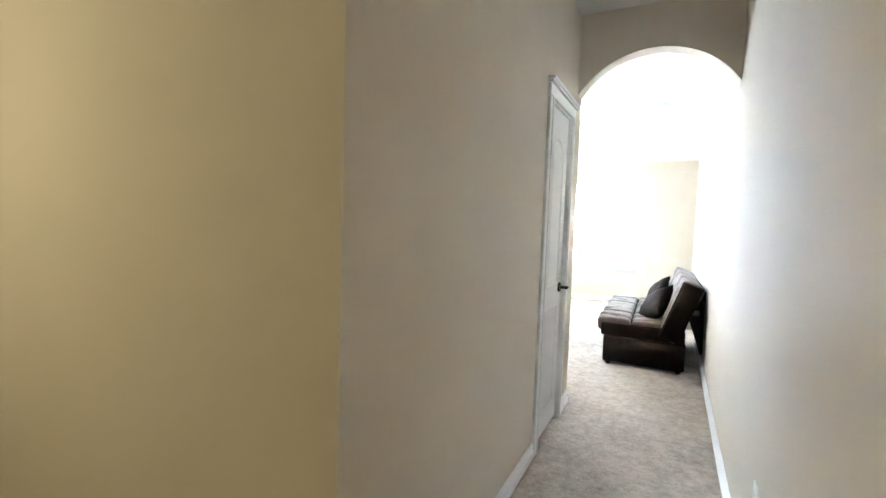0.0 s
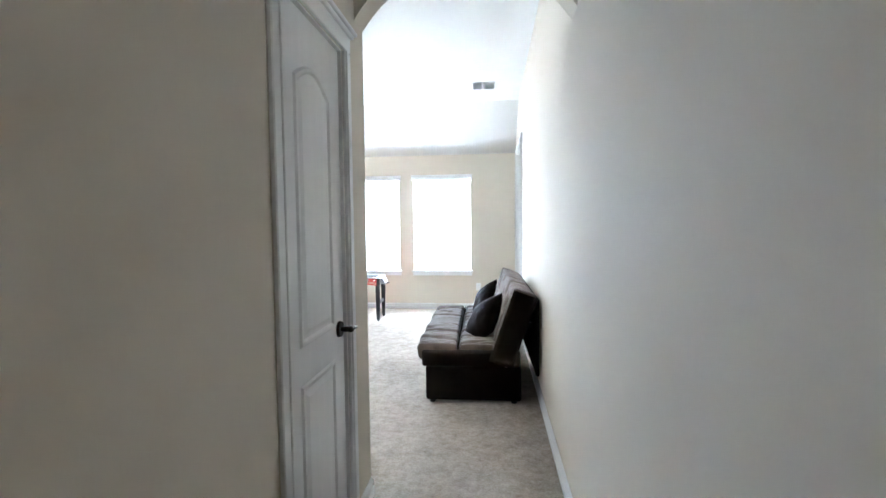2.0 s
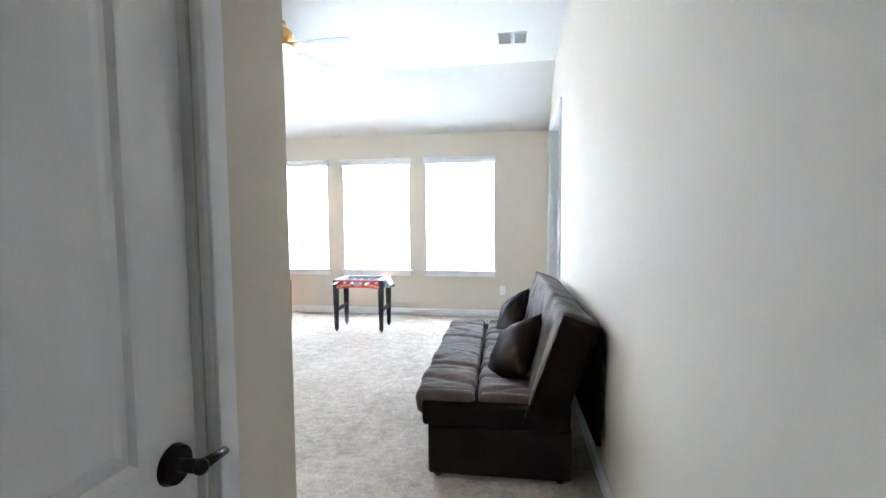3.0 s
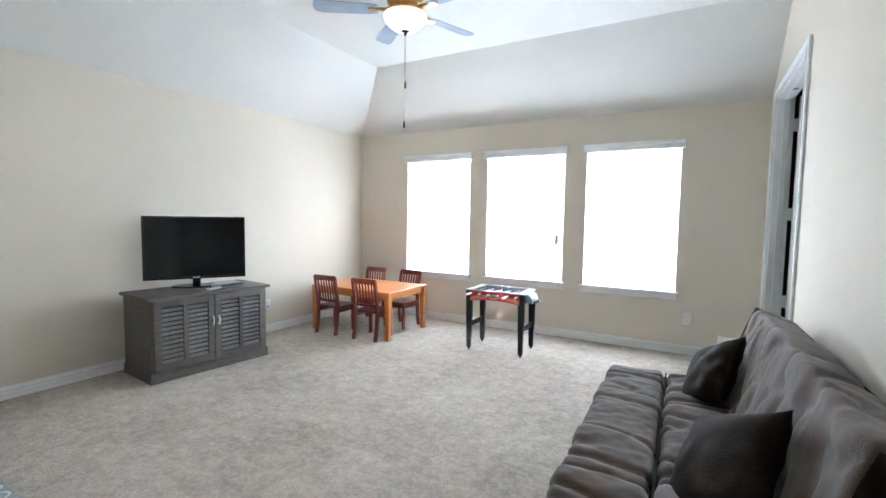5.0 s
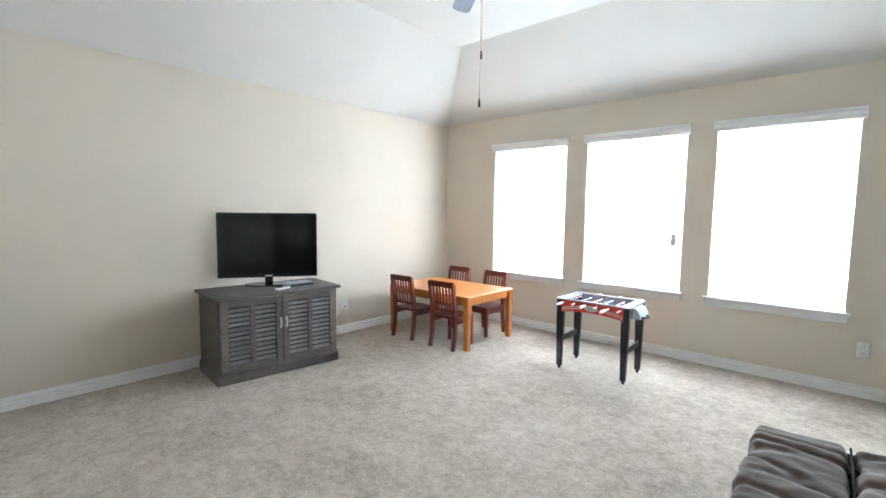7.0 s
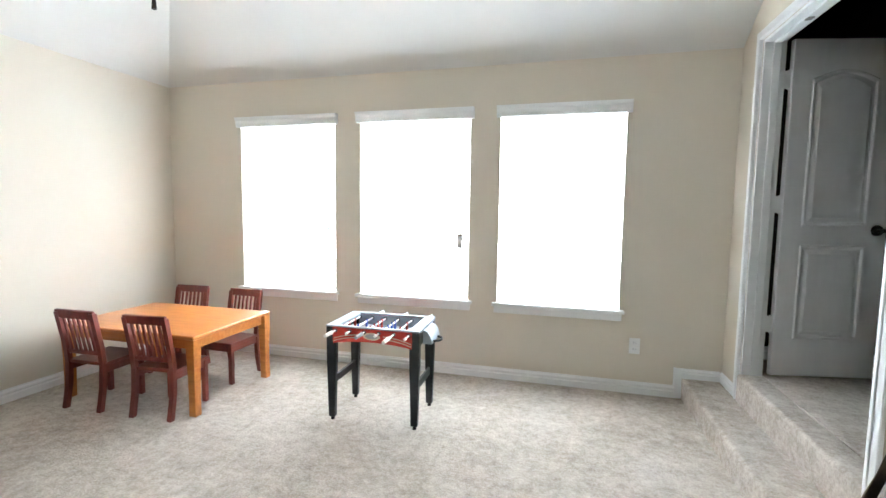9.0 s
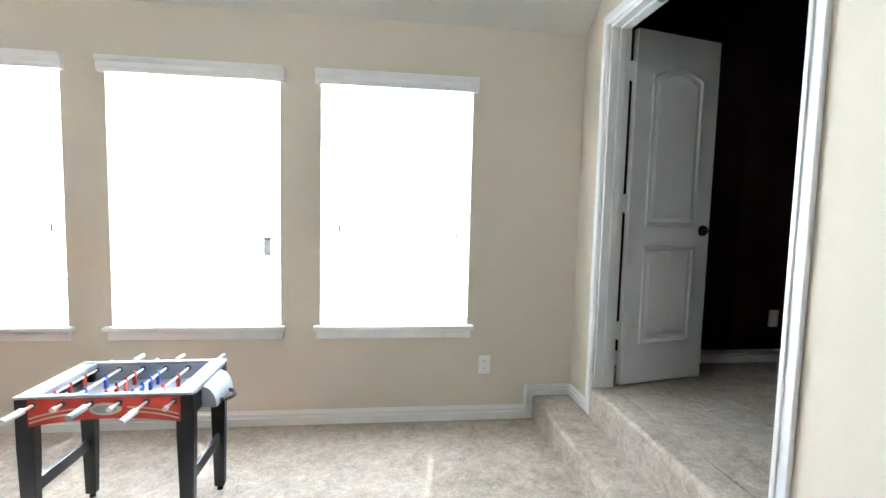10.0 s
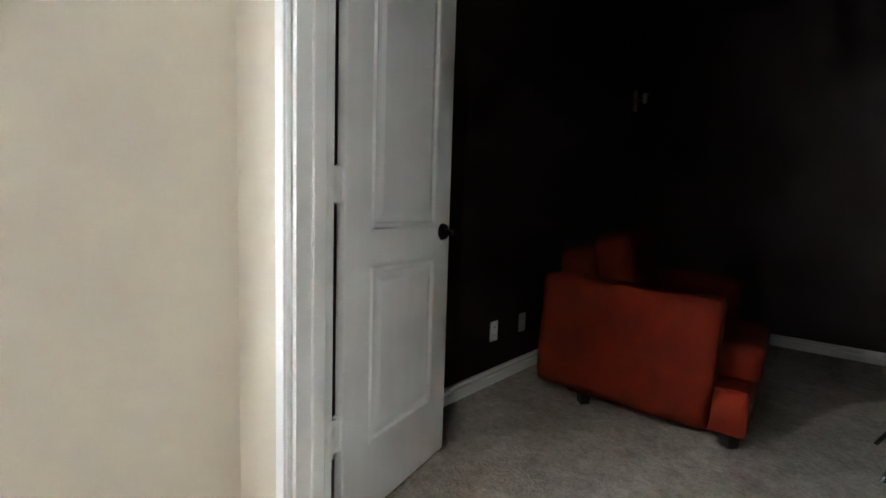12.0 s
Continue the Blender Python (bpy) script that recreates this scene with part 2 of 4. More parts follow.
def soft_box(sx, sy, sz, r, n=(10, 24, 6), puff=0.0, wrinkle=0.0, wscale=(3, 9, 3), seed=0.0):
    """A stuffed block, centred, with round edges, a puffed middle and creases."""
    bm = bmesh.new()
    h = Vector((sx / 2, sy / 2, sz / 2))
    cache = {}

    def vert(p):
        key = tuple(round(c, 5) for c in p)
        if key in cache:
            return cache[key]
        q = Vector([max(-hh + r, min(hh - r, c)) for c, hh in zip(p, h)])
        d = Vector(p) - q
        out = q + d.normalized() * r if d.length > 1e-6 else Vector(p)
        u, v = p[0] / h[0], p[1] / h[1]
        out.z += math.copysign(puff * (1 - u * u) * (1 - v * v), p[2])
        if wrinkle:
            k = noise.noise(Vector((out.x * wscale[0] + seed, out.y * wscale[1], out.z * wscale[2])))
            k2 = noise.noise(Vector((out.x * 22 + seed, out.y * 30, out.z * 22)))
            crease = max(0.0, 1 - abs(k) * 5.0) ** 2
            out += (d.normalized() if d.length > 1e-6 else Vector((0, 0, 1))) * wrinkle * (0.5 * k - 0.75 * crease + 0.2 * k2)
        cache[key] = bm.verts.new(out)
        return cache[key]

    for ax in range(3):
        a, b = [(1, 2), (2, 0), (0, 1)][ax]
        for s in (-1, 1):
            for i in range(n[a]):
                for j in range(n[b]):
                    quad = []
                    for di, dj in ((0, 0), (1, 0), (1, 1), (0, 1)):
                        p = [0, 0, 0]
                        p[ax] = s * h[ax]
                        p[a] = -h[a] + 2 * h[a] * (i + di) / n[a]
                        p[b] = -h[b] + 2 * h[b] * (j + dj) / n[b]
                        quad.append(vert(tuple(p)))
                    if len(set(quad)) == 4:
                        try:
                            bm.faces.new(quad)
                        except ValueError:
                            pass
    return bm


def pillow_mesh(w, h, t, seed=0.0, n=22):
    bm = bmesh.new()
    grid = {}
    for s in (1, -1):
        for i in range(n + 1):
            for j in range(n + 1):
                u, v = 2 * i / n - 1, 2 * j / n - 1
                edge = i in (0, n) or j in (0, n)
                if edge and s == -1:
                    grid[s, i, j] = grid[1, i, j]
                    continue
                pin = 1 - 0.09 * (1 - u * u) * v * v, 1 - 0.09 * (1 - v * v) * u * u
                z = s * t / 2 * ((1 - u ** 2) * (1 - v ** 2)) ** 0.45
                z += 0.012 * noise.noise(Vector((u * 2.5 + seed, v * 2.5, s))) * (0 if edge else 1)
                grid[s, i, j] = bm.verts.new((u * w / 2 * pin[1], v * h / 2 * pin[0], z))
        for i in range(n):
            for j in range(n):
                bm.faces.new((grid[s, i, j], grid[s, i + 1, j], grid[s, i + 1, j + 1], grid[s, i, j + 1]))
    return bm


# ---- the large structure ----
XL, XR, YW, XW, YB = 0.12, 1.08, 8.35, -3.6, 3.44
TOP = 3.12


def structure(name, bm, material, label, category):
    return tagged(mesh_object(name, bm, material), label, category, kind="structure")


bm = bmesh.new()
box(bm, -4.2, XR + 0.004, -3.0, 9.0, -0.12, 0.0)
structure("floor", bm, M_CARPET, "beige plush carpet with trodden marks", "floor")

# window wall with three openings
bm = bmesh.new()
edges = [XW - 0.15] + [v for w in WINDOWS for v in w] + [XR + 0.12]
for i in range(0, len(edges), 2):
    box(bm, edges[i], edges[i + 1], YW, YW + 0.15, -0.1, TOP)
for x0, x1 in WINDOWS:
    box(bm, x0, x1, YW, YW + 0.15, -0.1, WIN_Z[0] - 0.035)
    box(bm, x0, x1, YW, YW + 0.15, WIN_Z[1], TOP)
structure("wall_north", bm, M_WALL, "beige painted wall with three windows", "wall")
structure("wall_west", bx(XW - 0.15, XW, YB - 0.13, YW, -0.1, TOP), M_WALL, "plain beige painted side wall", "wall")
structure("wall_south", bx(XW, XL - 0.12, YB - 0.13, YB, -0.1, TOP), M_WALL, "beige painted wall beside the archway", "wall")

# long wall on the right, with the raised doorway
DY0, DY1, DZ0, DZ1 = 6.81, 8.035, 0.32, 2.355
bm = bmesh.new()
box(bm, XR, XR + 0.12, -3.0, DY0, -0.1, TOP)
box(bm, XR, XR + 0.12, DY1, YW, -0.1, TOP)
box(bm, XR, XR + 0.12, DY0, DY1, DZ1, TOP)
box(bm, XR + 0.002, XR + 0.12, DY0, DY1, -0.1, DZ0 - 0.02)
structure("wall_east", bm, M_WALL, "long beige wall of hallway and room", "wall")

# hallway left wall with the closet doorway
HY0, HY1, HZ = 2.58, 3.13, 2.04
bm = bmesh.new()
box(bm, XL - 0.12, XL, 0.835, HY0, -0.1, TOP)
box(bm, XL - 0.12, XL, HY1, YB, -0.1, TOP)
box(bm, XL - 0.12, XL, HY0, HY1, HZ, TOP)
structure("wall_hall", bm, M_WALL, "beige hallway wall with a closet door", "wall")
structure("wall_entry", bx(-3.0, XL - 0.12, 0.835, 0.955, -0.1, TOP), M_WALL, "beige wall at the hallway's start", "wall")
structure("wall_entry_side", bx(-3.12, -3.0, -3.0, 0.955, -0.1, TOP), M_WALL, "plain beige entry wall", "wall")
structure("wall_entry_back", bx(-3.12, XR + 0.12, -3.12, -3.0, -0.1, TOP), M_WALL, "plain beige entry back wall", "wall")
structure("wall_closet", bx(-1.0, XL - 0.12, 2.2, 2.3, -0.1, TOP), M_WALL, "plain closet side wall", "wall")

# arch between hallway and room
bm = bmesh.new()
xc, half, spring, rise = (XL + XR) / 2, (XR - XL) / 2, 2.235, 0.265
rad = (half ** 2 + rise ** 2) / (2 * rise)
a0 = math.asin(half / rad)
curve = [(xc + rad * math.sin(-a0 + 2 * a0 * i / 40), spring + rise - rad + rad * math.cos(-a0 + 2 * a0 * i / 40)) for i in range(41)]
for (xa, za), (xb, zb) in zip(curve, curve[1:]):
    lo = [bm.verts.new((x, y, z)) for y in (YB - 0.13, YB - 0.002) for x, z in ((xa, za), (xb, zb), (xb, TOP), (xa, TOP))]
    for f in ((0, 1, 2, 3), (7, 6, 5, 4), (0, 4, 5, 1), (3, 2, 6, 7)):
        bm.faces.new([lo[i] for i in f])
bmesh.ops.remove_doubles(bm, verts=bm.verts, dist=0.0005)
structure("wall_arch", bm, M_WALL, "rounded drywall arch over the hallway's end", "arch")

# room ceiling: flat middle, sloped along the window wall and the side wall
bm = bmesh.new()
zc, zl, xs, ys = 3.0, 2.42, -2.70, 7.52
P = {k: bm.verts.new(v) for k, v in dict(
    a=(xs, YB, zc), b=(XR, YB, zc), c=(XR, ys, zc), d=(xs, ys, zc), e=(XW, YB, zl), f=(XW, YW, zl), g=(XR, YW, zl)).items()}
for f in ("abcd", "eadf", "dcgf"):
    bm.faces.new([P[k] for k in f])
up = bmesh.ops.extrude_face_region(bm, geom=bm.faces[:])
bmesh.ops.translate(bm, vec=(0, 0, 0.16), verts=[v for v in up["geom"] if isinstance(v, bmesh.types.BMVert)])
structure("ceiling", bm, M_CEIL, "off-white ceiling with sloped sides", "ceiling")
structure("ceiling_hall", bx(-3.0, XR, -3.0, YB - 0.131, 2.78, 2.9), M_CEIL, "flat off-white hallway ceiling", "ceiling")

# dark room beyond the doorway
X2 = XR + 0.12
structure("floor_upper", bx(XR + 0.121, 5.0, 3.8, 8.42, 0.1, DZ0), M_CARPET, "beige carpet of the raised dark room", "floor")
structure("wall_dark_north", bx(X2, 5.0, 8.42, 8.55, 0.1, TOP), M_DARKWALL, "dark brown painted wall with two outlets", "wall")
structure("wall_dark_east", bx(4.85, 5.0, 3.8, 8.42, 0.1, TOP), M_DARKWALL, "dark brown painted far wall", "wall")
structure("wall_dark_south", bx(X2, 5.0, 3.68, 3.8, 0.1, TOP), M_DARKWALL, "dark brown painted wall", "wall")
structure("wall_dark_west", bx(X2, X2 + 0.012, 3.8, DY0 - 0.04, 0.1, TOP), M_DARKWALL, "dark brown painted wall beside the doorway", "wall")
structure("wall_dark_corner", bx(X2, X2 + 0.012, DY1 + 0.05, 8.42, 0.1, TOP), M_DARKWALL, "dark brown painted wall beside the hinges", "wall")
structure("ceiling_dark", bx(X2, 5.0, 3.8, 8.42, 2.98, 3.1), M_DARKCEIL, "dark painted ceiling", "ceiling")

# carpeted steps up to the doorway
STEP_Z = 0.15
bm = bx(0.825, XR - 0.002, 6.72, YW - 0.002, -0.02, STEP_Z, bevel=0.022, seg=4)
structure("step_lower", bm, M_CARPET, "low carpeted step below the doorway", "step")
bm = bx(XR - 0.022, XR + 0.12, DY0 + 0.001, DY1 - 0.001, 0.10, DZ0 + 0.004, bevel=0.02, seg=4)
structure("step_upper", bm, M_CARPET, "carpeted upper step at the doorway", "step")


def board(name, pts, nrm, height=0.09, base=0.0):
    """Baseboard along a straight line, with a stepped, rounded top."""
    (xa, ya), (xb, yb) = pts
    d = Vector((xb - xa, yb - ya, 0))
    n = Vector((*nrm, 0))
    prof = [(0.0, 0.0), (0.016, 0.0), (0.016, height * 0.50), (0.007, height * 0.56), (0.007, height * 0.62), (0.013, height * 0.68), (0.013, height * 0.80), (0.005, height * 0.9), (0.005, height), (0.0, height)]
    bm = bmesh.new()
    ra = [bm.verts.new(Vector((xa, ya, base + z)) + n * o) for o, z in prof]
    rb = [bm.verts.new(v.co + d) for v in ra]
    k = len(prof)
    for i in range(k):
        bm.faces.new((ra[i], ra[(i + 1) % k], rb[(i + 1) % k], rb[i]))
    bm.faces.new(ra)
    bm.faces.new(rb)
    return structure(name, bm, M_TRIM, "white moulded baseboard", "baseboard")


board("baseboard_north", ((XW + 0.014, YW), (0.79, YW)), (0, -1))
board("baseboard_west", ((XW, YB), (XW, YW)), (1, 0))
board("baseboard_south", ((XW + 0.014, YB), (XL, YB)), (0, 1))
board("baseboard_east", ((XR, -2.9), (XR, 6.717)), (-1, 0))
board("baseboard_hall_near", ((XL, 0.835), (XL, 2.512)), (1, 0))
board("baseboard_hall_far", ((XL, 3.198), (XL, YB)), (1, 0))
board("baseboard_step", ((0.80, YW), (XR - 0.014, YW)), (0, -1), 0.07, STEP_Z)
board("baseboard_step_side", ((XR, 8.095), (XR, YW)), (-1, 0), 0.07, STEP_Z)
bm = bmesh.new()
box(bm, 0.778, 0.826, YW - 0.0145, YW, 0.0, STEP_Z + 0.07, bevel=0.003)
box(bm, 0.770, 0.790, YW - 0.0105, YW - 0.001, 0.08, STEP_Z + 0.075, bevel=0.003)
structure("baseboard_riser", bm, M_TRIM, "white baseboard piece climbing the step", "baseboard")
board("baseboard_dark_north", ((X2 + 0.02, 8.42), (4.85, 8.42)), (0, -1), 0.09, DZ0)
board("baseboard_dark_east", ((4.85, 3.8), (4.85, 8.40)), (-1, 0), 0.09, DZ0)


# bright hazy distance outside the windows
M_HAZE = glow("bright_haze", (0.95, 0.98, 1.0), 7.0)
structure("backdrop", bx(-45, 45, 34.0, 34.2, -12.0, 13.0), M_HAZE, "bright hazy sky beyond the windows", "sky")


# ---- windows and blinds ----
def make_window(i, x0, x1):
    z0, z1 = WIN_Z
    cx = (x0 + x1) / 2
    w = thing(f"window_{i}", pose(cx, YW, z0), "white framed window, bright daylight behind it", "window", "row of windows", "structure")
    hw, h = (x1 - x0) / 2, z1 - z0
    bm = bmesh.new()
    for a in ((-hw, -hw + 0.04, 0, h), (hw - 0.04, hw, 0, h), (-hw + 0.04, hw - 0.04, 0, 0.05), (-hw + 0.04, hw - 0.04, h - 0.04, h), (-hw + 0.04, hw - 0.04, 0.68, 0.72)):
        box(bm, a[0], a[1], 0.118, 0.148, a[2], a[3], bevel=0.003)
    part("window_frame", bm, M_TRIM, w, "white vinyl sash frame")
    for za, zb in ((0.05, 0.68), (0.72, h - 0.04)):
        p = part("pane", bx(-hw + 0.04, hw - 0.04, 0.130, 0.134, za, zb), M_GLASS, w, "clear glass")
        p.visible_shadow = False
    bm = bx(-hw - 0.035, hw + 0.035, -0.045, 0.0, -0.032, -0.006, bevel=0.006, seg=2)
    box(bm, -hw, hw, -0.001, 0.117, -0.034, -0.006)
    box(bm, -hw - 0.02, hw + 0.02, -0.016, -0.001, -0.088, -0.033, bevel=0.004)
    part("window_sill", bm, M_TRIM, w, "white painted stool and apron")


def make_blind(x0, x1, tassel_x):
    z0, z1 = WIN_Z
    cx, hw = (x0 + x1) / 2, (x1 - x0) / 2
    b = thing("window_blind", pose(cx, YW + 0.055, z0), "lowered white slatted blind, sunlit from behind", "blind", "window blinds")
    h = z1 - z0
    prof = [(0, 0), (0.028, 0), (0.030, 0.018), (0.034, 0.026), (0.034, 0.052), (0.044, 0.064), (0.050, 0.082), (0, 0.082)]
    bm = bmesh.new()
    prism(bm, [(-y, z) for y, z in prof], Matrix(((0, 0, 1, -hw - 0.028), (1, 0, 0, -0.0565), (0, 1, 0, h - 0.055), (0, 0, 0, 1))), 2 * hw + 0.056)
    part("valance", bm, M_TRIM, b, "white crown-moulded valance")
    part("headrail", bx(-hw + 0.01, hw - 0.01, -0.025, 0.025, h - 0.045, h - 0.004, bevel=0.003), M_WHITEPL, b)
    part("bottom_rail", bx(-hw + 0.014, hw - 0.014, -0.024, 0.024, 0.004, 0.024, bevel=0.004), M_SLAT, b)
    bm = bmesh.new()
    w, sag = 0.0265, 0.0035
    c = hw * 0.62
    for xa, xb in ((-hw + 0.006, -c - 0.009), (-c + 0.009, c - 0.009), (c + 0.009, hw - 0.006)):
        lo, hi = [[[bm.verts.new((x, u * w, sag * (1 - u * u) + t)) for x in (xa, xb)] for u in (-1, -0.5, 0, 0.5, 1)] for t in (-0.0014, 0.0014)]
        for q in (lo, hi):
            for a, d in zip(q, q[1:]):
                bm.faces.new((a[0], a[1], d[1], d[0]))
        for k in (0, 4):
            bm.faces.new((lo[k][0], lo[k][1], hi[k][1], hi[k][0]))
        for e in (0, 1):
            bm.faces.new([q[e] for q in lo] + [q[e] for q in reversed(hi)])
    first = None
    n = 31
    for k in range(n):
        m = pose(0, 0, 0.045 + k * (h - 0.10) / (n - 1), -84 + random.uniform(-1.0, 1.0))
        if first is None:
            first = part("slat", bm, M_SLAT, b)
            first.matrix_basis = m
        else:
            again(first, "slat", b, m)
    for x in (-hw * 0.62, hw * 0.62):
        part("ladder_cord", cy(0.0012, 0.0012, (x, -0.027, 0.02), (x, -0.027, h - 0.04), 6), M_WHITEPL, b)
    for k, (tx, tz) in enumerate(tassel_x):
        cord = part("pull_cord", cy(0.0012, 0.0012, (tx, -0.034, tz), (tx, -0.034, h - 0.05), 6), M_WHITEPL, b)
        part("tassel", cy(0.006, 0.010, (tx, -0.034, tz + 0.012), (tx, -0.034, tz - 0.035), 10), M_GREYPL, cord)
    return b


for i, (x0, x1) in enumerate(WINDOWS):
    make_window(i + 1, x0, x1)
    make_blind(x0, x1, [[(0.38, 0.56)], [(0.385, 0.47)], [(0.37, 0.56), (-0.34, 0.59)]][i])
tag = thing("warning_tag", pose(-0.822, YW + 0.012, 1.088), "small paper warning tag hanging from the blind cord", "tag")
part("card", bx(-0.022, 0.022, -0.001, 0.001, -0.06, 0.05, bevel=0.0004), M_WHITEPL, tag)
part("printed_band", bx(-0.0215, 0.0215, -0.0022, -0.0012, 0.036, 0.048), M_TAN, tag)


# ---- doors ----
def panel_outline(w, z0, z1, arch, inset=0.0, n=14):
    hw = w / 2 - inset
    z0, z1 = z0 + inset, z1 - inset
    pts = [(-hw, z0), (hw, z0)]
    if arch:
        for i in range(n + 1):
            a = 1 - 2 * i / n
            pts.append((hw * a, z1 - arch * (1 - math.cos(a * math.pi / 2)) - (arch * 0.0)))
        # the shoulder dips before the crown
    else:
        pts += [(hw, z1), (-hw, z1)]
    return pts


def moulding(bm, w, z0, z1, arch, side):
    """A raised ring and field, as pressed into a moulded door. side: -1 front."""
    levels = [(0.0, 0.0), (0.006, 0.0075), (0.016, 0.0065), (0.024, -0.001), (0.036, 0.0005), (0.052, 0.0055)]
    prev = None
    for inset, proud in levels:
        ring = [bm.verts.new((x, side * proud, z)) for x, z in panel_outline(w, z0, z1, arch, inset)]
        if prev:
            for i in range(len(ring)):
                bm.faces.new((prev[i], prev[(i + 1) % len(ring)], ring[(i + 1) % len(ring)], ring[i]))
        prev = ring
    bm.faces.new(prev)


def door_leaf(parent, w, h, panels, thick=0.035):
    """Leaf along +x from its hinge edge, its front towards -y."""
    leaf = part("door_leaf", bx(0, w, 0, thick, 0, h, bevel=0.003), M_DOOR, parent, "white moulded two-panel leaf")
    for z0, z1, arch in panels:
        pw = w - 0.225
        for side, y in ((-1, -0.0012), (1, thick + 0.0012)):
            bm = bmesh.new()
            moulding(bm, pw, z0, z1, arch, side)
            bmesh.ops.translate(bm, vec=(w / 2, y, 0), verts=bm.verts)
            part("moulded_panel", bm, M_DOOR, leaf)
    return leaf


def handle(parent, x, z, out, lever):
    k = part("door_handle", cy(0.033, 0.030, (x, 0, z), (x, -0.012, z), 24), M_BRONZE, parent, "dark bronze lever handle")
    bm = cy(0.011, 0.011, (x, -0.012, z), (x, -0.052, z), 14)
    cyl(bm, 0.010, 0.007, (x, -0.048, z), (x + lever * 0.06, -0.052, z - 0.004), 12)
    bmesh.ops.create_uvsphere(bm, u_segments=12, v_segments=8, radius=0.013, matrix=Matrix.Translation((x, -0.05, z)))
    part("lever", bm, M_BRONZE, k, smooth=True)


def casing(parent, w, h, width, proud=0.018, head_crown=False, foot=0.0):
    """Trim round an opening, in the plane y = 0, the opening from x = 0 to w."""
    for x0, s in ((-width, -1), (w, 1)):
        bm = bx(x0, x0 + width, -proud, 0, foot, h + (0 if head_crown else width), bevel=0.004)
        inner = x0 + width * (0.62 if s < 0 else 0.06)
        box(bm, inner, inner + width * 0.32, -proud - 0.006, -proud + 0.002, foot, h, bevel=0.0025)
        part("casing", bm, M_TRIM, parent)
    if head_crown:
        bm = bx(-width, w + width, -proud, 0, h + 0.001, h + width, bevel=0.003)
        box(bm, -width - 0.012, w + width + 0.012, -proud - 0.014, 0, h + width, h + width + 0.016, bevel=0.005)
        box(bm, -width - 0.022, w + width + 0.022, -proud - 0.026, 0, h + width + 0.015, h + width + 0.03, bevel=0.004)
    else:
        bm = bx(0.001, w - 0.001, -proud, 0, h, h + width, bevel=0.004)
        box(bm, -width * 0.06, w + width * 0.06, -proud - 0.006, -proud + 0.002, h + width * 0.06, h + width * 0.38, bevel=0.0025)
    part("casing_head", bm, M_TRIM, parent)


# closet door in the hallway, closed; local x runs along world y
turn = Matrix(((0, -1, 0, XL), (1, 0, 0, HY0), (0, 0, 1, 0), (0, 0, 0, 1)))
d1 = thing("door_1", turn, "closed white two-panel closet door", "door", kind="structure")
lf = door_leaf(d1, HY1 - HY0 - 0.012, 2.02, [(0.15, 0.80, 0), (0.925, 1.86, 0.06)])
lf.matrix_basis = pose(0.006, 0.014, 0.012)
handle(lf, HY1 - HY0 - 0.068, 0.905, 1, 1)
casing(d1, HY1 - HY0, HZ, 0.066, head_crown=True)
bm = bmesh.new()
box(bm, 0.0, 0.006, 0.0, 0.12, 0, HZ)
box(bm, HY1 - HY0 - 0.006, HY1 - HY0, 0.0, 0.12, 0, HZ)
box(bm, 0.006, HY1 - HY0 - 0.006, 0.0, 0.12, HZ - 0.006, HZ)
part("jamb", bm, M_TRIM, d1)
for z in (0.22, 1.06, 1.86):
    bm = bx(0.002, 0.036, 0.0085, 0.0145, z - 0.05, z + 0.05)
    cyl(bm, 0.006, 0.006, (0.006, 0.008, z - 0.048), (0.006, 0.008, z + 0.048), 10)
    part("hinge", bm, M_HINGE, d1, "satin nickel hinge")

# doorway to the dark room: frame, and the open leaf beyond
turn = Matrix(((0, 1, 0, XR), (-1, 0, 0, DY1), (0, 0, 1, DZ0), (0, 0, 0, 1)))
d2 = thing("door_2", turn, "open white two-panel door to the dark room", "door", kind="structure")
W2, H2 = DY1 - DY0, DZ1 - DZ0
casing(d2, W2, H2, 0.058, foot=STEP_Z - DZ0)
bm = bmesh.new()
for x0, x1 in ((0.0, 0.018), (W2 - 0.018, W2)):
    box(bm, x0, x1, 0.001, 0.114, 0, H2)
box(bm, 0.018, W2 - 0.018, 0.001, 0.114, H2 - 0.018, H2)
box(bm, 0.018, 0.029, 0.045, 0.085, 0, H2 - 0.018, bevel=0.002)
box(bm, W2 - 0.029, W2 - 0.018, 0.045, 0.085, 0, H2 - 0.018, bevel=0.002)
box(bm, 0.03, W2 - 0.03, 0.045, 0.085, H2 - 0.03, H2 - 0.017, bevel=0.002)
part("jamb", bm, M_TRIM, d2)
leaf_turn = Matrix.Translation((0, 0, 0))
lf = door_leaf(d2, 0.60, 2.015, [(0.235, 0.81, 0), (0.925, 1.84, 0.055)])
hinge_at = Vector((1.236, 8.022))
ang = math.atan2(8.134 - hinge_at.y, 1.802 - hinge_at.x)
lf.matrix_basis = turn.inverted() @ pose(hinge_at.x, hinge_at.y, DZ0 + 0.012, 0, 0, math.degrees(ang))
handle(lf, 0.545, 0.905, 1, -1)
for z in (0.33, 1.065, 1.80):
    bm = bx(1.188, 1.256, 8.034, 8.052, DZ0 + z - 0.05, DZ0 + z + 0.05)
    cyl(bm, 0.007, 0.007, (1.225, 8.045, DZ0 + z - 0.055), (1.225, 8.045, DZ0 + z + 0.055), 10)
    bm.transform(turn.inverted())
    part("hinge", bm, M_TRIM, d2, "white painted hinge")
bm = bx(0.35, 0.39, 0.05, 0.08, H2 - 0.034, H2 - 0.028)
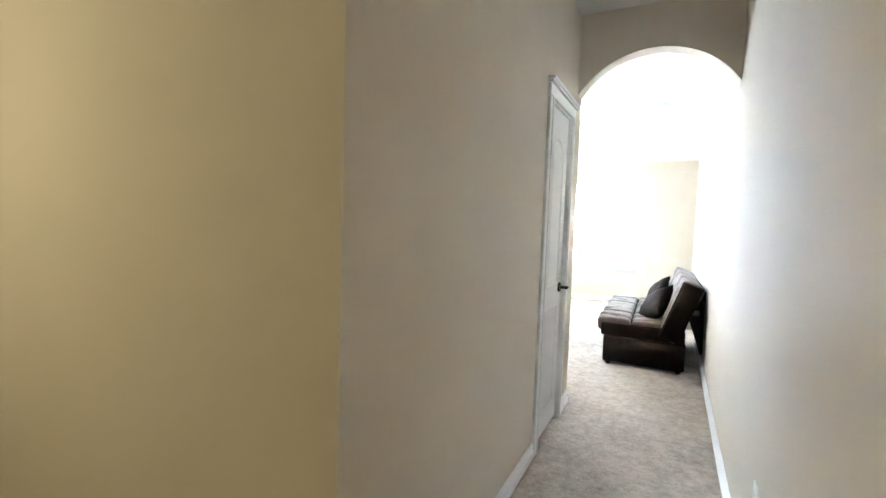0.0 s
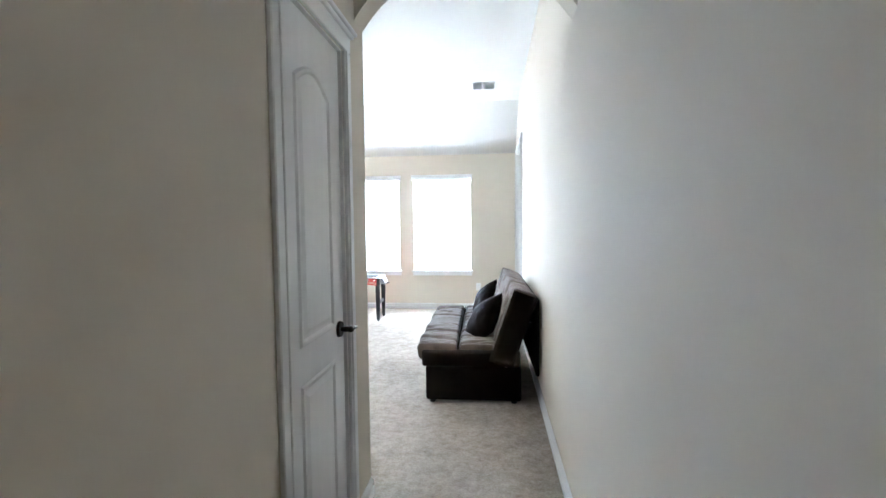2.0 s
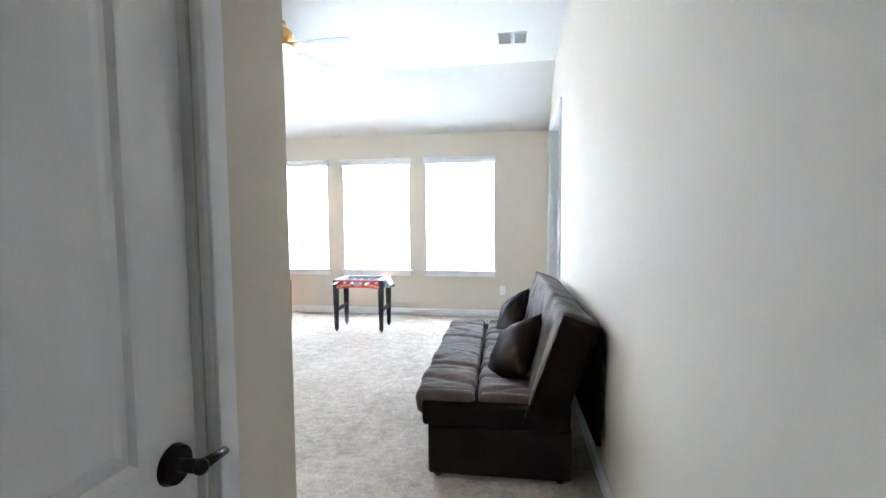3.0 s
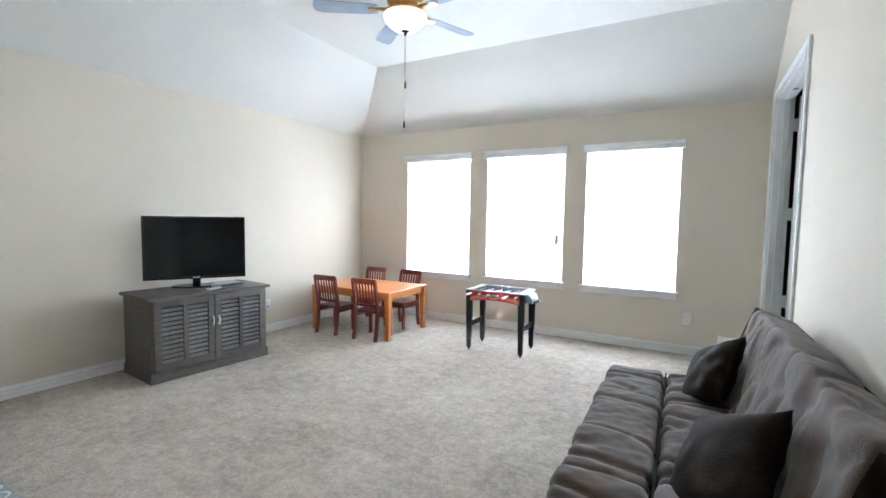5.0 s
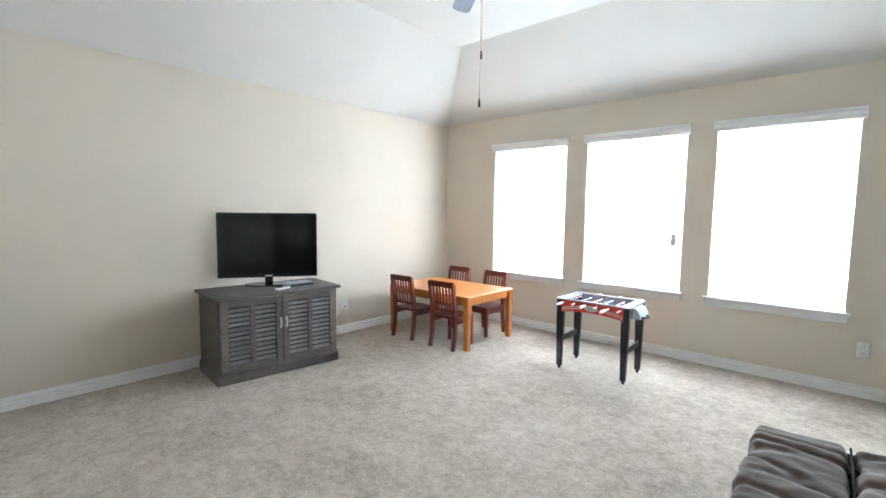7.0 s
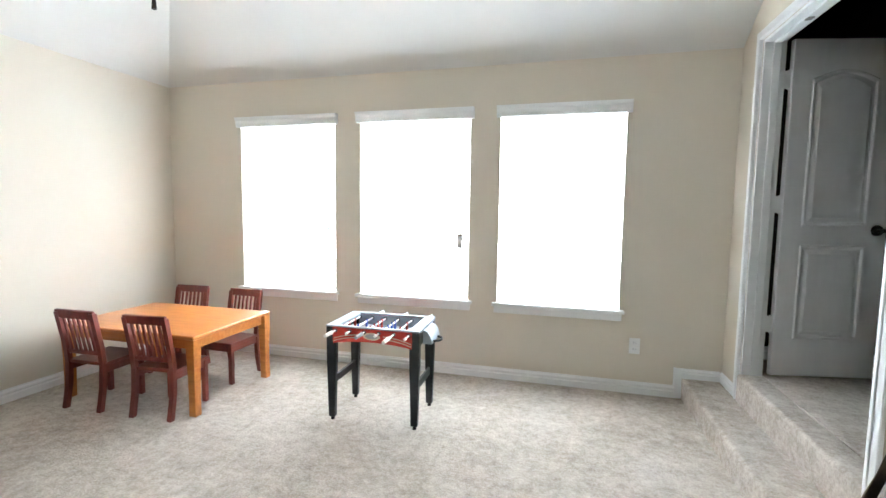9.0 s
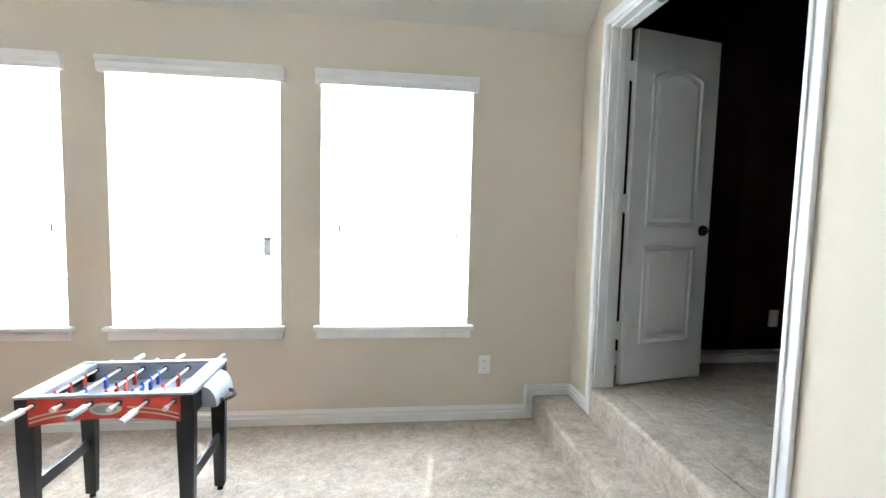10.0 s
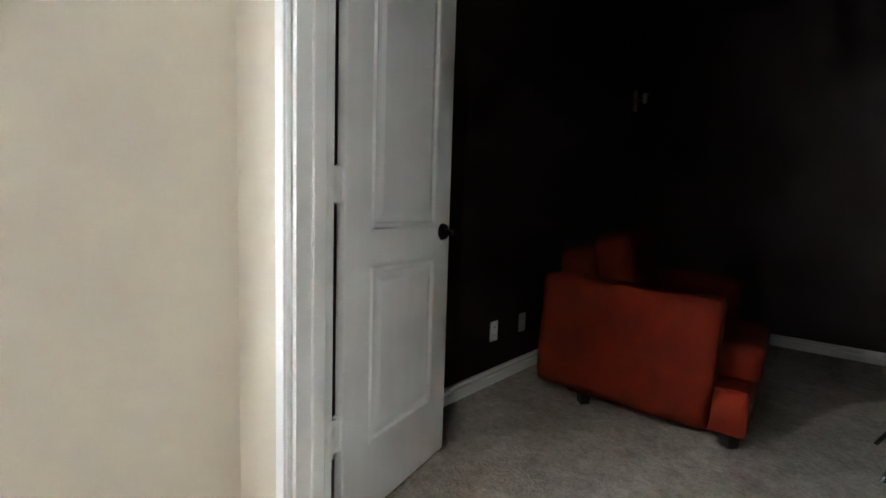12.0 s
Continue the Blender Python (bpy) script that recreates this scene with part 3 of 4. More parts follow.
part("ball_catch", bm, M_HINGE, d2, "small metal ball catch")


# ---- outlets and vent ----
def outlet(x, y, z, rz, label="white wall outlet plate", name="wall_outlet", w=0.075, h=0.118):
    o = thing(name, pose(x, y, z, 0, 0, rz), label, "outlet")
    part("plate", bx(-w / 2, w / 2, -0.006, 0, -h / 2, h / 2, bevel=0.003, seg=2), M_WHITEPL, o)
    for s in (-1, 1):
        sock = part("socket", bx(-0.017, 0.017, -0.0085, -0.006, s * 0.024 - 0.014, s * 0.024 + 0.014, bevel=0.001), M_TRIM, o)
        for k in (-1, 1):
            part("slot", bx(k * 0.007 - 0.001, k * 0.007 + 0.001, -0.0092, -0.0085, s * 0.024 - 0.004, s * 0.024 + 0.006), M_BLACK, sock)
    return o


outlet(0.503, YW, 0.355, 0)
outlet(XW, 4.03, 0.335, 90)
outlet(XW, 6.72, 0.315, 90)
outlet(XR, 1.90, 0.40, -90, "white outlet plate low on the hallway wall")
outlet(2.57, 8.42, 0.63, 0, "white outlet plate on dark wall")
outlet(2.877, 8.42, 0.63, 0, "white outlet plate on dark wall")

v = thing("ceiling_vent", pose(0.628, 6.83, 3.0), "white double-square ceiling air vent", "vent")
for s in (-1, 1):
    bm = bmesh.new()
    c = s * 0.073
    for a in ((c - 0.068, c - 0.055, -0.13, 0.13), (c + 0.055, c + 0.068, -0.13, 0.13), (c - 0.055, c + 0.055, -0.13, -0.117), (c - 0.055, c + 0.055, 0.117, 0.13)):
        box(bm, a[0], a[1], a[2], a[3], -0.012, -0.002, bevel=0.002)
    part("frame", bm, M_WHITEPL, v)
    part("backing", bx(c - 0.055, c + 0.055, -0.117, 0.117, -0.004, -0.002), M_WHITEPL, v)
    for k in range(9):
        sl = part("slat", bx(-0.055, 0.055, -0.009, 0.009, -0.001, 0.001), M_WHITEPL, v)
        sl.matrix_basis = pose(c, -0.104 + k * 0.026, -0.009, 35)


# ---- ceiling fan ----
fan = thing("ceiling_fan", pose(-1.37, 6.14, 3.0), "brass ceiling fan with pale blades and lit bowl", "ceiling fan")
part("canopy", lathe([(0.02, -0.001), (0.075, -0.001), (0.075, -0.02), (0.05, -0.05), (0.02, -0.055)]), M_BRASS, fan, smooth=True)
part("motor_housing", lathe([(0.03, -0.05), (0.10, -0.06), (0.135, -0.09), (0.135, -0.14), (0.11, -0.175), (0.08, -0.19)]), M_BRASS, fan, "antique brass housing", True)
part("light_fitter", lathe([(0.06, -0.188), (0.10, -0.20), (0.155, -0.212), (0.158, -0.222), (0.10, -0.224)]), M_BRASS, fan, smooth=True)
prof = [(0.005, -0.342)] + [(0.155 * math.sin(a), -0.225 - 0.117 * math.cos(a)) for a in [0.1 * k for k in range(1, 16)]]
bowl = part("bowl", lathe(prof), M_BOWL, fan, "lit frosted glass bowl", True)
bowl.visible_shadow = False
part("finial", lathe([(0.003, -0.372), (0.010, -0.366), (0.012, -0.352), (0.032, -0.342), (0.034, -0.336), (0.01, -0.334)]), M_BRONZE, fan, smooth=True)
first = None
for k in range(5):
    m = pose(0, 0, -0.195, 0, 0, 70 + 72 * k)
    if not first:
        bm = bmesh.new()
        out = [(0.20, -0.045), (0.26, -0.058), (0.60, -0.068), (0.645, -0.055), (0.66, 0.0), (0.645, 0.055), (0.60, 0.068), (0.26, 0.058), (0.20, 0.045)]
        prism(bm, out, pose(0, 0, 0, 11), 0.006)
        first = part("blade", bm, M_BLADE, fan, "pale blue-white blade")
        first.matrix_basis = m
        bm = bx(0.07, 0.27, -0.012, 0.012, -0.008, 0.012, bevel=0.002)
        cyl(bm, 0.03, 0.03, (0.24, 0, -0.010), (0.24, 0, -0.002), 14)
        iron = part("blade_iron", bm, M_BRASS, first)
    else:
        o = again(first, "blade", fan, m)
        again(iron, "blade_iron", o, Matrix())
for dx, z in ((0.004, -0.70), (-0.004, -0.985)):
    ch = part("pull_chain", cy(0.0016, 0.0016, (dx, 0, -0.36), (dx, 0, z), 6), M_BRASS, fan, "thin metal pull chain")
    part("chain_knob", cy(0.005, 0.008, (dx, 0, z + 0.004), (dx, 0, z - 0.045), 12), M_BRONZE, ch)


# ---- futon sofa ----
sofa = thing("futon_sofa", pose(0, 0, 0), "brown microsuede armless futon sofa on carpet", "sofa")
y0, y1 = 4.57, 6.23
# base and seat edge have their shade painted into the suede colour
base = part("base", bx(0.225, 0.93, y0 + 0.02, y1 - 0.02, 0.03, 0.285, bevel=0.018, seg=3), M_SUEDE_SHADED, sofa, "brown upholstered storage base, shade in its colour")
for fx in (0.27, 0.88):
    for fy in (y0 + 0.08, y1 - 0.08):
        part("foot", cy(0.022, 0.025, (fx, fy, 0.0), (fx, fy, 0.032), 14), M_BLACK, sofa)
part("seat_box", bx(0.200, 0.92, y0 - 0.004, y1 + 0.004, 0.288, 0.414, bevel=0.022, seg=3), M_SUEDE_SHADED, sofa, "brown upholstered edge, shade in its colour")
for x0, x1, sd in ((0.158, 0.460, 1.3), (0.470, 0.80, 7.7)):
    s = part("seat_cushion", soft_box(x1 - x0, y1 - y0 - 0.03, 0.14, 0.035, (20, 130, 4), 0.012, 0.025, (1.6, 8.5, 2), sd), M_SUEDE, sofa, "creased brown microsuede cushion", True)
    s.matrix_basis = pose((x0 + x1) / 2, (y0 + y1) / 2, 0.386)
part("seam_cord", cy(0.004, 0.004, (0.465, y0 + 0.02, 0.438), (0.465, y1 - 0.02, 0.438), 8), M_PILLOW, sofa)
lean = math.degrees(math.atan2(0.14, 0.40))
bk = part("backrest", soft_box(0.185, y1 - y0 + 0.02, 0.56, 0.032, (8, 90, 22), 0.0, 0.026, (3, 6, 5), 3.1), M_SUEDE, sofa, "leaning brown microsuede back cushion", True)
bk.matrix_basis = pose(0.868, (y0 + y1) / 2, 0.575, 0, lean, 0)
# near end faces away from the windows: its cloth colour includes that shade
for ye, cloth in ((y0 - 0.026, M_SUEDE_SHADED), (y1 + 0.026, M_SUEDE)):
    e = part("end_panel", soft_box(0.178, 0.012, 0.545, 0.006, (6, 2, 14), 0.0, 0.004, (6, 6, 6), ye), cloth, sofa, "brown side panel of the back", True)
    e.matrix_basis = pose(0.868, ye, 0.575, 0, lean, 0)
part("back_frame", bx(1.034, 1.058, y0 + 0.01, y1 - 0.03, 0.225, 0.79, bevel=0.006), M_SUEDE_SHADED, sofa, "dark back panel")
bm = bmesh.new()
for fy in (y0 + 0.3, y1 - 0.3):
    box(bm, 0.95, 1.04, fy - 0.02, fy + 0.02, 0.52, 0.56, bevel=0.004)
part("hinge_bracket", bm, M_BLACKMETAL, sofa)
# the sofa stands slightly askew to the wall, its origin on the carpet under its middle
foot, mid = Matrix.Translation((0.93, y0, 0)), Matrix.Translation((0.55, (y0 + y1) / 2, 0))
for ob in sofa.children:
    ob.matrix_basis = mid.inverted() @ ob.matrix_basis
sofa.matrix_world = foot @ pose(0, 0, 0, 0, 0, 1.3) @ foot.inverted() @ mid


def throw_pillow(w, h, t, m, seed):
    p = mesh_object("throw_pillow", pillow_mesh(w, h, t, seed), M_PILLOW, True)
    p.matrix_world = m
    return tagged(p, "dark brown square throw pillow leaning on the sofa back", "pillow", "sofa pillows")


throw_pillow(0.39, 0.38, 0.17, pose(0.645, 4.93, 0.565, 58, 0, -72) @ pose(0, 0, 0, 0, 0, 32), 0.4)
throw_pillow(0.36, 0.35, 0.15, pose(0.635, 5.88, 0.57, 62, 0, -76) @ pose(0, 0, 0, 0, 0, 30), 5.1)


# ---- media cabinet and television ----
ca = Matrix.Translation((-3.01, 5.172, 0)) @ pose(0, 0, 0, 0, 0, 84.3)
# local x runs along the front, local y towards the wall, front at y = 0
cab = thing("media_cabinet", ca, "weathered grey wooden media cabinet with louvred doors", "cabinet")
CW, CD, CH = 0.995, 0.50, 0.67
bm = bx(0.012, CW - 0.012, 0.012, CD, 0.075, CH - 0.024, bevel=0.002)
part("body", bm, M_GREYWOOD, cab)
part("top", bx(-0.018, CW + 0.018, -0.018, CD + 0.004, CH - 0.024, CH, bevel=0.005, seg=2), M_GREYWOOD, cab)
bm = bx(0.0, CW, 0.0, CD, 0.0, 0.075, bevel=0.004)
box(bm, 0.004, CW - 0.004, 0.004, CD, 0.074, 0.085, bevel=0.003)
part("plinth", bm, M_GREYWOOD, cab)
lou = None
for k in range(2):
    dx = 0.03 + k * 0.467
    dw, z0, z1 = 0.462, 0.095, CH - 0.032
    dr = part("door", bx(dx, dx + dw, 0.0095, 0.0115, z0, z1), M_BLACK, cab, "louvred cabinet door")
    bm = bmesh.new()
    for a in ((dx, dx + 0.05, z0, z1), (dx + dw - 0.05, dx + dw, z0, z1), (dx + 0.05, dx + dw - 0.05, z0, z0 + 0.05), (dx + 0.05, dx + dw - 0.05, z1 - 0.05, z1), (dx + dw / 2 - 0.017, dx + dw / 2 + 0.017, z0 + 0.05, z1 - 0.05)):
        box(bm, a[0], a[1], -0.012, 0.009, a[2], a[3], bevel=0.002)
    part("door_frame", bm, M_GREYWOOD, dr)
    for c in (0, 1):
        xa = dx + 0.052 + c * (dw / 2 - 0.035)
        for j in range(12):
            m = pose(xa, 0.0, z0 + 0.066 + j * 0.0365, 40)
            if lou is None:
                lou = part("slat", bx(0, dw / 2 - 0.071, -0.0145, 0.0145, -0.003, 0.003, bevel=0.0012), M_SLATWOOD, dr)
                lou.matrix_basis = m
            else:
                again(lou, "slat", dr, m)
    hx = 0.03 + 0.462 - 0.022 + k * 0.049
    bm = bmesh.new()
    for z in (0.395, 0.455):
        cyl(bm, 0.005, 0.005, (hx, -0.010, z), (hx, -0.030, z), 8)
    for a in range(6):
        za, zb = 0.385 + a * 0.0133, 0.385 + (a + 1) * 0.0133
        ya, yb = -0.028 - 0.012 * math.sin(math.pi * a / 6), -0.028 - 0.012 * math.sin(math.pi * (a + 1) / 6)
        cyl(bm, 0.0075, 0.0075, (hx, ya, za), (hx, yb, zb), 10)
    part("handle", bm, M_CHROME, dr, "brushed metal bow handle", True)

tv_yaw = math.degrees(math.atan2(6.08 - 5.39, -3.12 + 3.53))
tvm = Matrix.Translation((-3.315, 5.735, CH)) @ pose(0, 0, 0, 0, 0, tv_yaw)
tv = thing("television", tvm, "black flat-screen television, switched off, on the cabinet", "television")
part("bezel", bx(-0.40, 0.40, -0.012, 0.030, 0.068, 0.62, bevel=0.006, seg=2), M_BEZEL, tv)
part("screen", bx(-0.383, 0.383, -0.0145, -0.0125, 0.096, 0.604), M_SCREEN, tv)
part("back_shell", bx(-0.30, 0.30, 0.030, 0.062, 0.13, 0.52, bevel=0.015, seg=2), M_BEZEL, tv)
part("logo_bar", bx(-0.028, 0.028, -0.0150, -0.0125, 0.077, 0.087), M_CHROME, tv)
part("neck", bx(-0.032, 0.032, 0.004, 0.03, 0.012, 0.10, bevel=0.004), M_BEZEL, tv)
bm = cy(0.13, 0.125, (0, 0, 0), (0, 0, 0.012), 48)
bmesh.ops.scale(bm, vec=(1.55, 0.85, 1), verts=bm.verts)
part("stand_base", bm, M_BEZEL, tv, "oval black stand base")
dv = thing("media_player", ca @ pose(0.70, 0.16, CH, 0, 0, 6), "small silver media player box on the cabinet", "media player")
part("case", bx(-0.11, 0.11, -0.07, 0.07, 0.004, 0.036, bevel=0.004), M_GREYPL, dv)
part("front_panel", bx(-0.105, 0.105, -0.0725, -0.0695, 0.008, 0.032), M_BLACK, dv)
for sx in (-0.09, 0.09):
    part("foot", bx(sx - 0.01, sx + 0.01, -0.05, 0.05, 0, 0.005), M_BLACK, dv)
dv2 = thing("remote_control", ca @ pose(0.55, 0.09, CH, 0, 0, 20), "slim silver remote control on the cabinet", "remote")
part("body", bx(-0.075, 0.075, -0.022, 0.022, 0, 0.016, bevel=0.005, seg=2), M_WHITEPL, dv2)
for k in range(5):
    part("button", bx(-0.055 + k * 0.024, -0.043 + k * 0.024, -0.008, 0.008, 0.016, 0.018), M_BLACK, dv2)


# ---- power cable behind the cabinet ----
cv = bmesh.new()
pts = [(-3.590, 6.715, 0.295), (-3.570, 6.66, 0.24), (-3.565, 6.56, 0.16), (-3.56, 6.45, 0.07), (-3.55, 6.33, 0.012)]
for a, b in zip(pts, pts[1:]):
    cyl(cv, 0.0035, 0.0035, a, b, 8)
box(cv, -3.594, -3.572, 6.704, 6.728, 0.28, 0.305, bevel=0.003)
tagged(mesh_object("power_cable", cv, M_GREYPL, True), "thin grey power cable from outlet to cabinet", "cable")

# ---- children's table and chairs ----
tb = thing("kids_table", pose(-2.775, 7.50, 0), "low orange pine children's table on carpet", "table")
hx, hy, th = 0.555, 0.38, 0.52
part("tabletop", bx(-hx, hx, -hy, hy, th - 0.024, th, bevel=0.008, seg=3), M_PINE, tb)
part("apron", bx(-hx + 0.05, hx - 0.05, -hy + 0.035, -hy + 0.053, th - 0.094, th - 0.0245, bevel=0.002), M_PINE, tb)
part("apron", bx(-hx + 0.05, hx - 0.05, hy - 0.053, hy - 0.035, th - 0.094, th - 0.0245, bevel=0.002), M_PINE, tb)
for s in (-1, 1):
    part("apron", bx(s * (hx - 0.044) - 0.009, s * (hx - 0.044) + 0.009, -hy + 0.054, hy - 0.054, th - 0.094, th - 0.0245, bevel=0.002), M_PINE, tb)
for sx in (-1, 1):
    for sy in (-1, 1):
        bm = bmesh.new()
        secs = [(0.0, 0.026, 0.003), (0.12, 0.025, 0.001), (0.28, 0.027, 0.0), (th - 0.1, 0.031, 0.0), (th - 0.0245, 0.031, 0.0)]
        prev = None
        for z, r, o in secs:
            cx, cyy = sx * (hx - 0.034 + o), sy * (hy - 0.034 + o)
            ring = [bm.verts.new((cx + a * r, cyy + b * r, z)) for a, b in ((-1, -1), (1, -1), (1, 1), (-1, 1))]
            if prev:
                for i in range(4):
                    bm.faces.new((prev[i], prev[(i + 1) % 4], ring[(i + 1) % 4], ring[i]))
            else:
                bm.faces.new(ring)
            prev = ring
        bm.faces.new(prev)
        bmesh.ops.bevel(bm, geom=bm.edges[:], offset=0.003, segments=1, affect="EDGES")
        part("leg", bm, M_PINE, tb)


def kids_chair(m):
    """A small chair whose back stands at y = 0 and whose seat runs towards +y."""
    c = thing("kids_chair", m, "small cherry-red wooden chair with slatted back", "chair", "chairs round the children's table")
    w = 0.155
    part("seat", bx(-w, w, 0.0, 0.30, 0.292, 0.314, bevel=0.006, seg=2), M_CHERRY, c)
    for s in (-1, 1):
        part("leg", bx(s * 0.135 - 0.016, s * 0.135 + 0.016, 0.262, 0.294, 0, 0.292, bevel=0.003), M_CHERRY, c)
        bm = bmesh.new()
        prev = None
        for z, y in ((0.0, -0.030), (0.15, -0.004), (0.30, 0.004), (0.42, -0.008), (0.645, -0.050)):
            ring = [bm.verts.new((s * 0.138 + a * 0.0155, y + b * 0.015, z)) for a, b in ((-1, -1), (1, -1), (1, 1), (-1, 1))]
            if prev:
                for i in range(4):
                    bm.faces.new((prev[i], prev[(i + 1) % 4], ring[(i + 1) % 4], ring[i]))
            else:
                bm.faces.new(ring)
            prev = ring
        bm.faces.new(prev)
        part("back_post", bm, M_CHERRY, c)
        part("side_rail", bx(s * 0.138 - 0.009, s * 0.138 + 0.009, 0.018, 0.262, 0.245, 0.291, bevel=0.002), M_CHERRY, c)
    part("front_rail", bx(-0.118, 0.118, 0.268, 0.286, 0.245, 0.291, bevel=0.002), M_CHERRY, c)
    r = part("top_rail", bx(-0.150, 0.150, -0.011, 0.011, -0.028, 0.030, bevel=0.005, seg=2), M_CHERRY, c)
    r.matrix_basis = pose(0, -0.049, 0.632, 10)
    r = part("lower_rail", bx(-0.122, 0.122, -0.009, 0.009, -0.014, 0.014, bevel=0.003), M_CHERRY, c)
    r.matrix_basis = pose(0, -0.002, 0.375, 5)
    slat = None
    for k in range(6):
        mm = pose(-0.095 + k * 0.038, -0.026, 0.495, 10.5)
        if slat is None:
            slat = part("back_slat", bx(-0.008, 0.008, -0.005, 0.005, -0.115, 0.115), M_CHERRY, c)
            slat.matrix_basis = mm
        else:
            again(slat, "back_slat", c, mm)
    return c


c1 = kids_chair(pose(-3.005, 7.045, 0, 0, 0, 2))
for m in (pose(-2.475, 7.065, 0, 0, 0, 4), pose(-2.52, 7.93, 0, 0, 0, 178), pose(-3.05, 7.94, 0, 0, 0, 183)):
    copy_thing(c1, m)


# ---- foosball table ----
fo = thing("foosball_table", pose(-1.135, 7.54, 0, 0, 0, 1.5), "small foosball table with black legs and red sides", "game table")
hx, hy, zt, zb = 0.30, 0.185, 0.60, 0.50
for s in (-1, 1):
    pts = [(-hx + 0.045, 0.102), (hx - 0.045, 0.102)] + [((hx - 0.045) * (1 - 2 * i / 16), 0.0 + 0.022 * (1 - (1 - 2 * i / 16) ** 2)) for i in range(17)]
    bm = bmesh.new()
    prism(bm, pts, Matrix(((1, 0, 0, 0), (0, 0, 1, s * hy - 0.008), (0, 1, 0, zb - 0.004), (0, 0, 0, 1))), 0.016)
    sp = part("side_panel", bm, M_RED, fo, "red side board with cream print")
    ys_ = s * (hy + 0.0095)
    bm = cy(0.055, 0.055, (0, ys_ - s * 0.001, 0), (0, ys_ + s * 0.0008, 0), 32)
    bmesh.ops.scale(bm, vec=(1, 1, 0.42), verts=bm.verts)
    bmesh.ops.translate(bm, vec=(0, 0, zb + 0.055), verts=bm.verts)
    part("printed_oval", bm, M_CREAM, sp, "cream oval print")
    bm = cy(0.04, 0.04, (0, ys_, 0), (0, ys_ + s * 0.0018, 0), 32)
    bmesh.ops.scale(bm, vec=(1, 1, 0.36), verts=bm.verts)
    bmesh.ops.translate(bm, vec=(0, 0, zb + 0.055), verts=bm.verts)
    part("oval_centre", bm, M_FIELD, sp)
    for q in (-1, 1):
        for off in (0.0, 0.016):
            bm = bmesh.new()
            for i in range(10):
                ua, ub = 0.075 + i * 0.0175, 0.075 + (i + 1) * 0.0175
                fa, fb = [zb + 0.060 - off - 0.9 * (u - 0.06) ** 2 for u in (ua, ub)]
                vs = [bm.verts.new((q * u, ys_ + s * 0.0012, f + t)) for u, f, t in ((ua, fa, -0.003), (ub, fb, -0.003), (ub, fb, 0.003), (ua, fa, 0.003))]
                bm.faces.new(vs)
            bmesh.ops.remove_doubles(bm, verts=bm.verts, dist=0.0003)
            part("printed_stripe", bm, M_CREAM, sp)
    part("inner_liner", bx(-hx + 0.03, hx - 0.03, s * (hy - 0.0115) - 0.002, s * (hy - 0.0115) + 0.002, zb + 0.03, zt - 0.003), M_GREYPL, fo)
    part("rim", bx(-hx, hx, s * hy - 0.013, s * hy + 0.013, zt - 0.001, zt + 0.010, bevel=0.003), M_GREYPL, fo)
    part("end_panel", bx(s * (hx - 0.012) - 0.008, s * (hx - 0.012) + 0.008, -hy + 0.01, hy - 0.01, zb + 0.01, zt, bevel=0.002), M_BLACK, fo)
    part("end_rim", bx(s * (hx - 0.035) - 0.035, s * (hx - 0.035) + 0.035, -hy + 0.013, hy - 0.013, zt - 0.012, zt + 0.008, bevel=0.003), M_GREYPL, fo)
fd = part("playing_field", bx(-hx + 0.02, hx - 0.02, -hy + 0.01, hy - 0.01, zb + 0.02, zb + 0.03), M_FIELD, fo, "grey printed field")
part("centre_line", bx(-0.003, 0.003, -hy + 0.012, hy - 0.012, zb + 0.0304, zb + 0.0312), M_WHITEPL, fd)
leg = None
for sx in (-1, 1):
    for sy in (-1, 1):
        bm = bmesh.new()
        prev = None
        for z, rx, ry in ((0.02, 0.021, 0.016), (0.42, 0.031, 0.019), (zt - 0.002, 0.031, 0.019)):
            cx, cyy = sx * (hx - 0.031), sy * (hy - 0.012)
            ring = [bm.verts.new((cx + a * rx, cyy + b * ry, z)) for a, b in ((-1, -1), (1, -1), (1, 1), (-1, 1))]
            if prev:
                for i in range(4):
                    bm.faces.new((prev[i], prev[(i + 1) % 4], ring[(i + 1) % 4], ring[i]))
            else:
                bm.faces.new(ring)
            prev = ring
        bm.faces.new(prev)
        bmesh.ops.bevel(bm, geom=bm.edges[:], offset=0.003, segments=1, affect="EDGES")
        lg = part("leg", bm, M_BLACK, fo)
        part("levelling_foot", cy(0.013, 0.009, (cx, cyy, 0), (cx, cyy, 0.022), 12), M_BLACKMETAL, lg)
    part("crossbar", bx(sx * (hx - 0.031) - 0.008, sx * (hx - 0.031) + 0.008, -hy + 0.03, hy - 0.03, 0.225, 0.275, bevel=0.002), M_BLACK, fo)
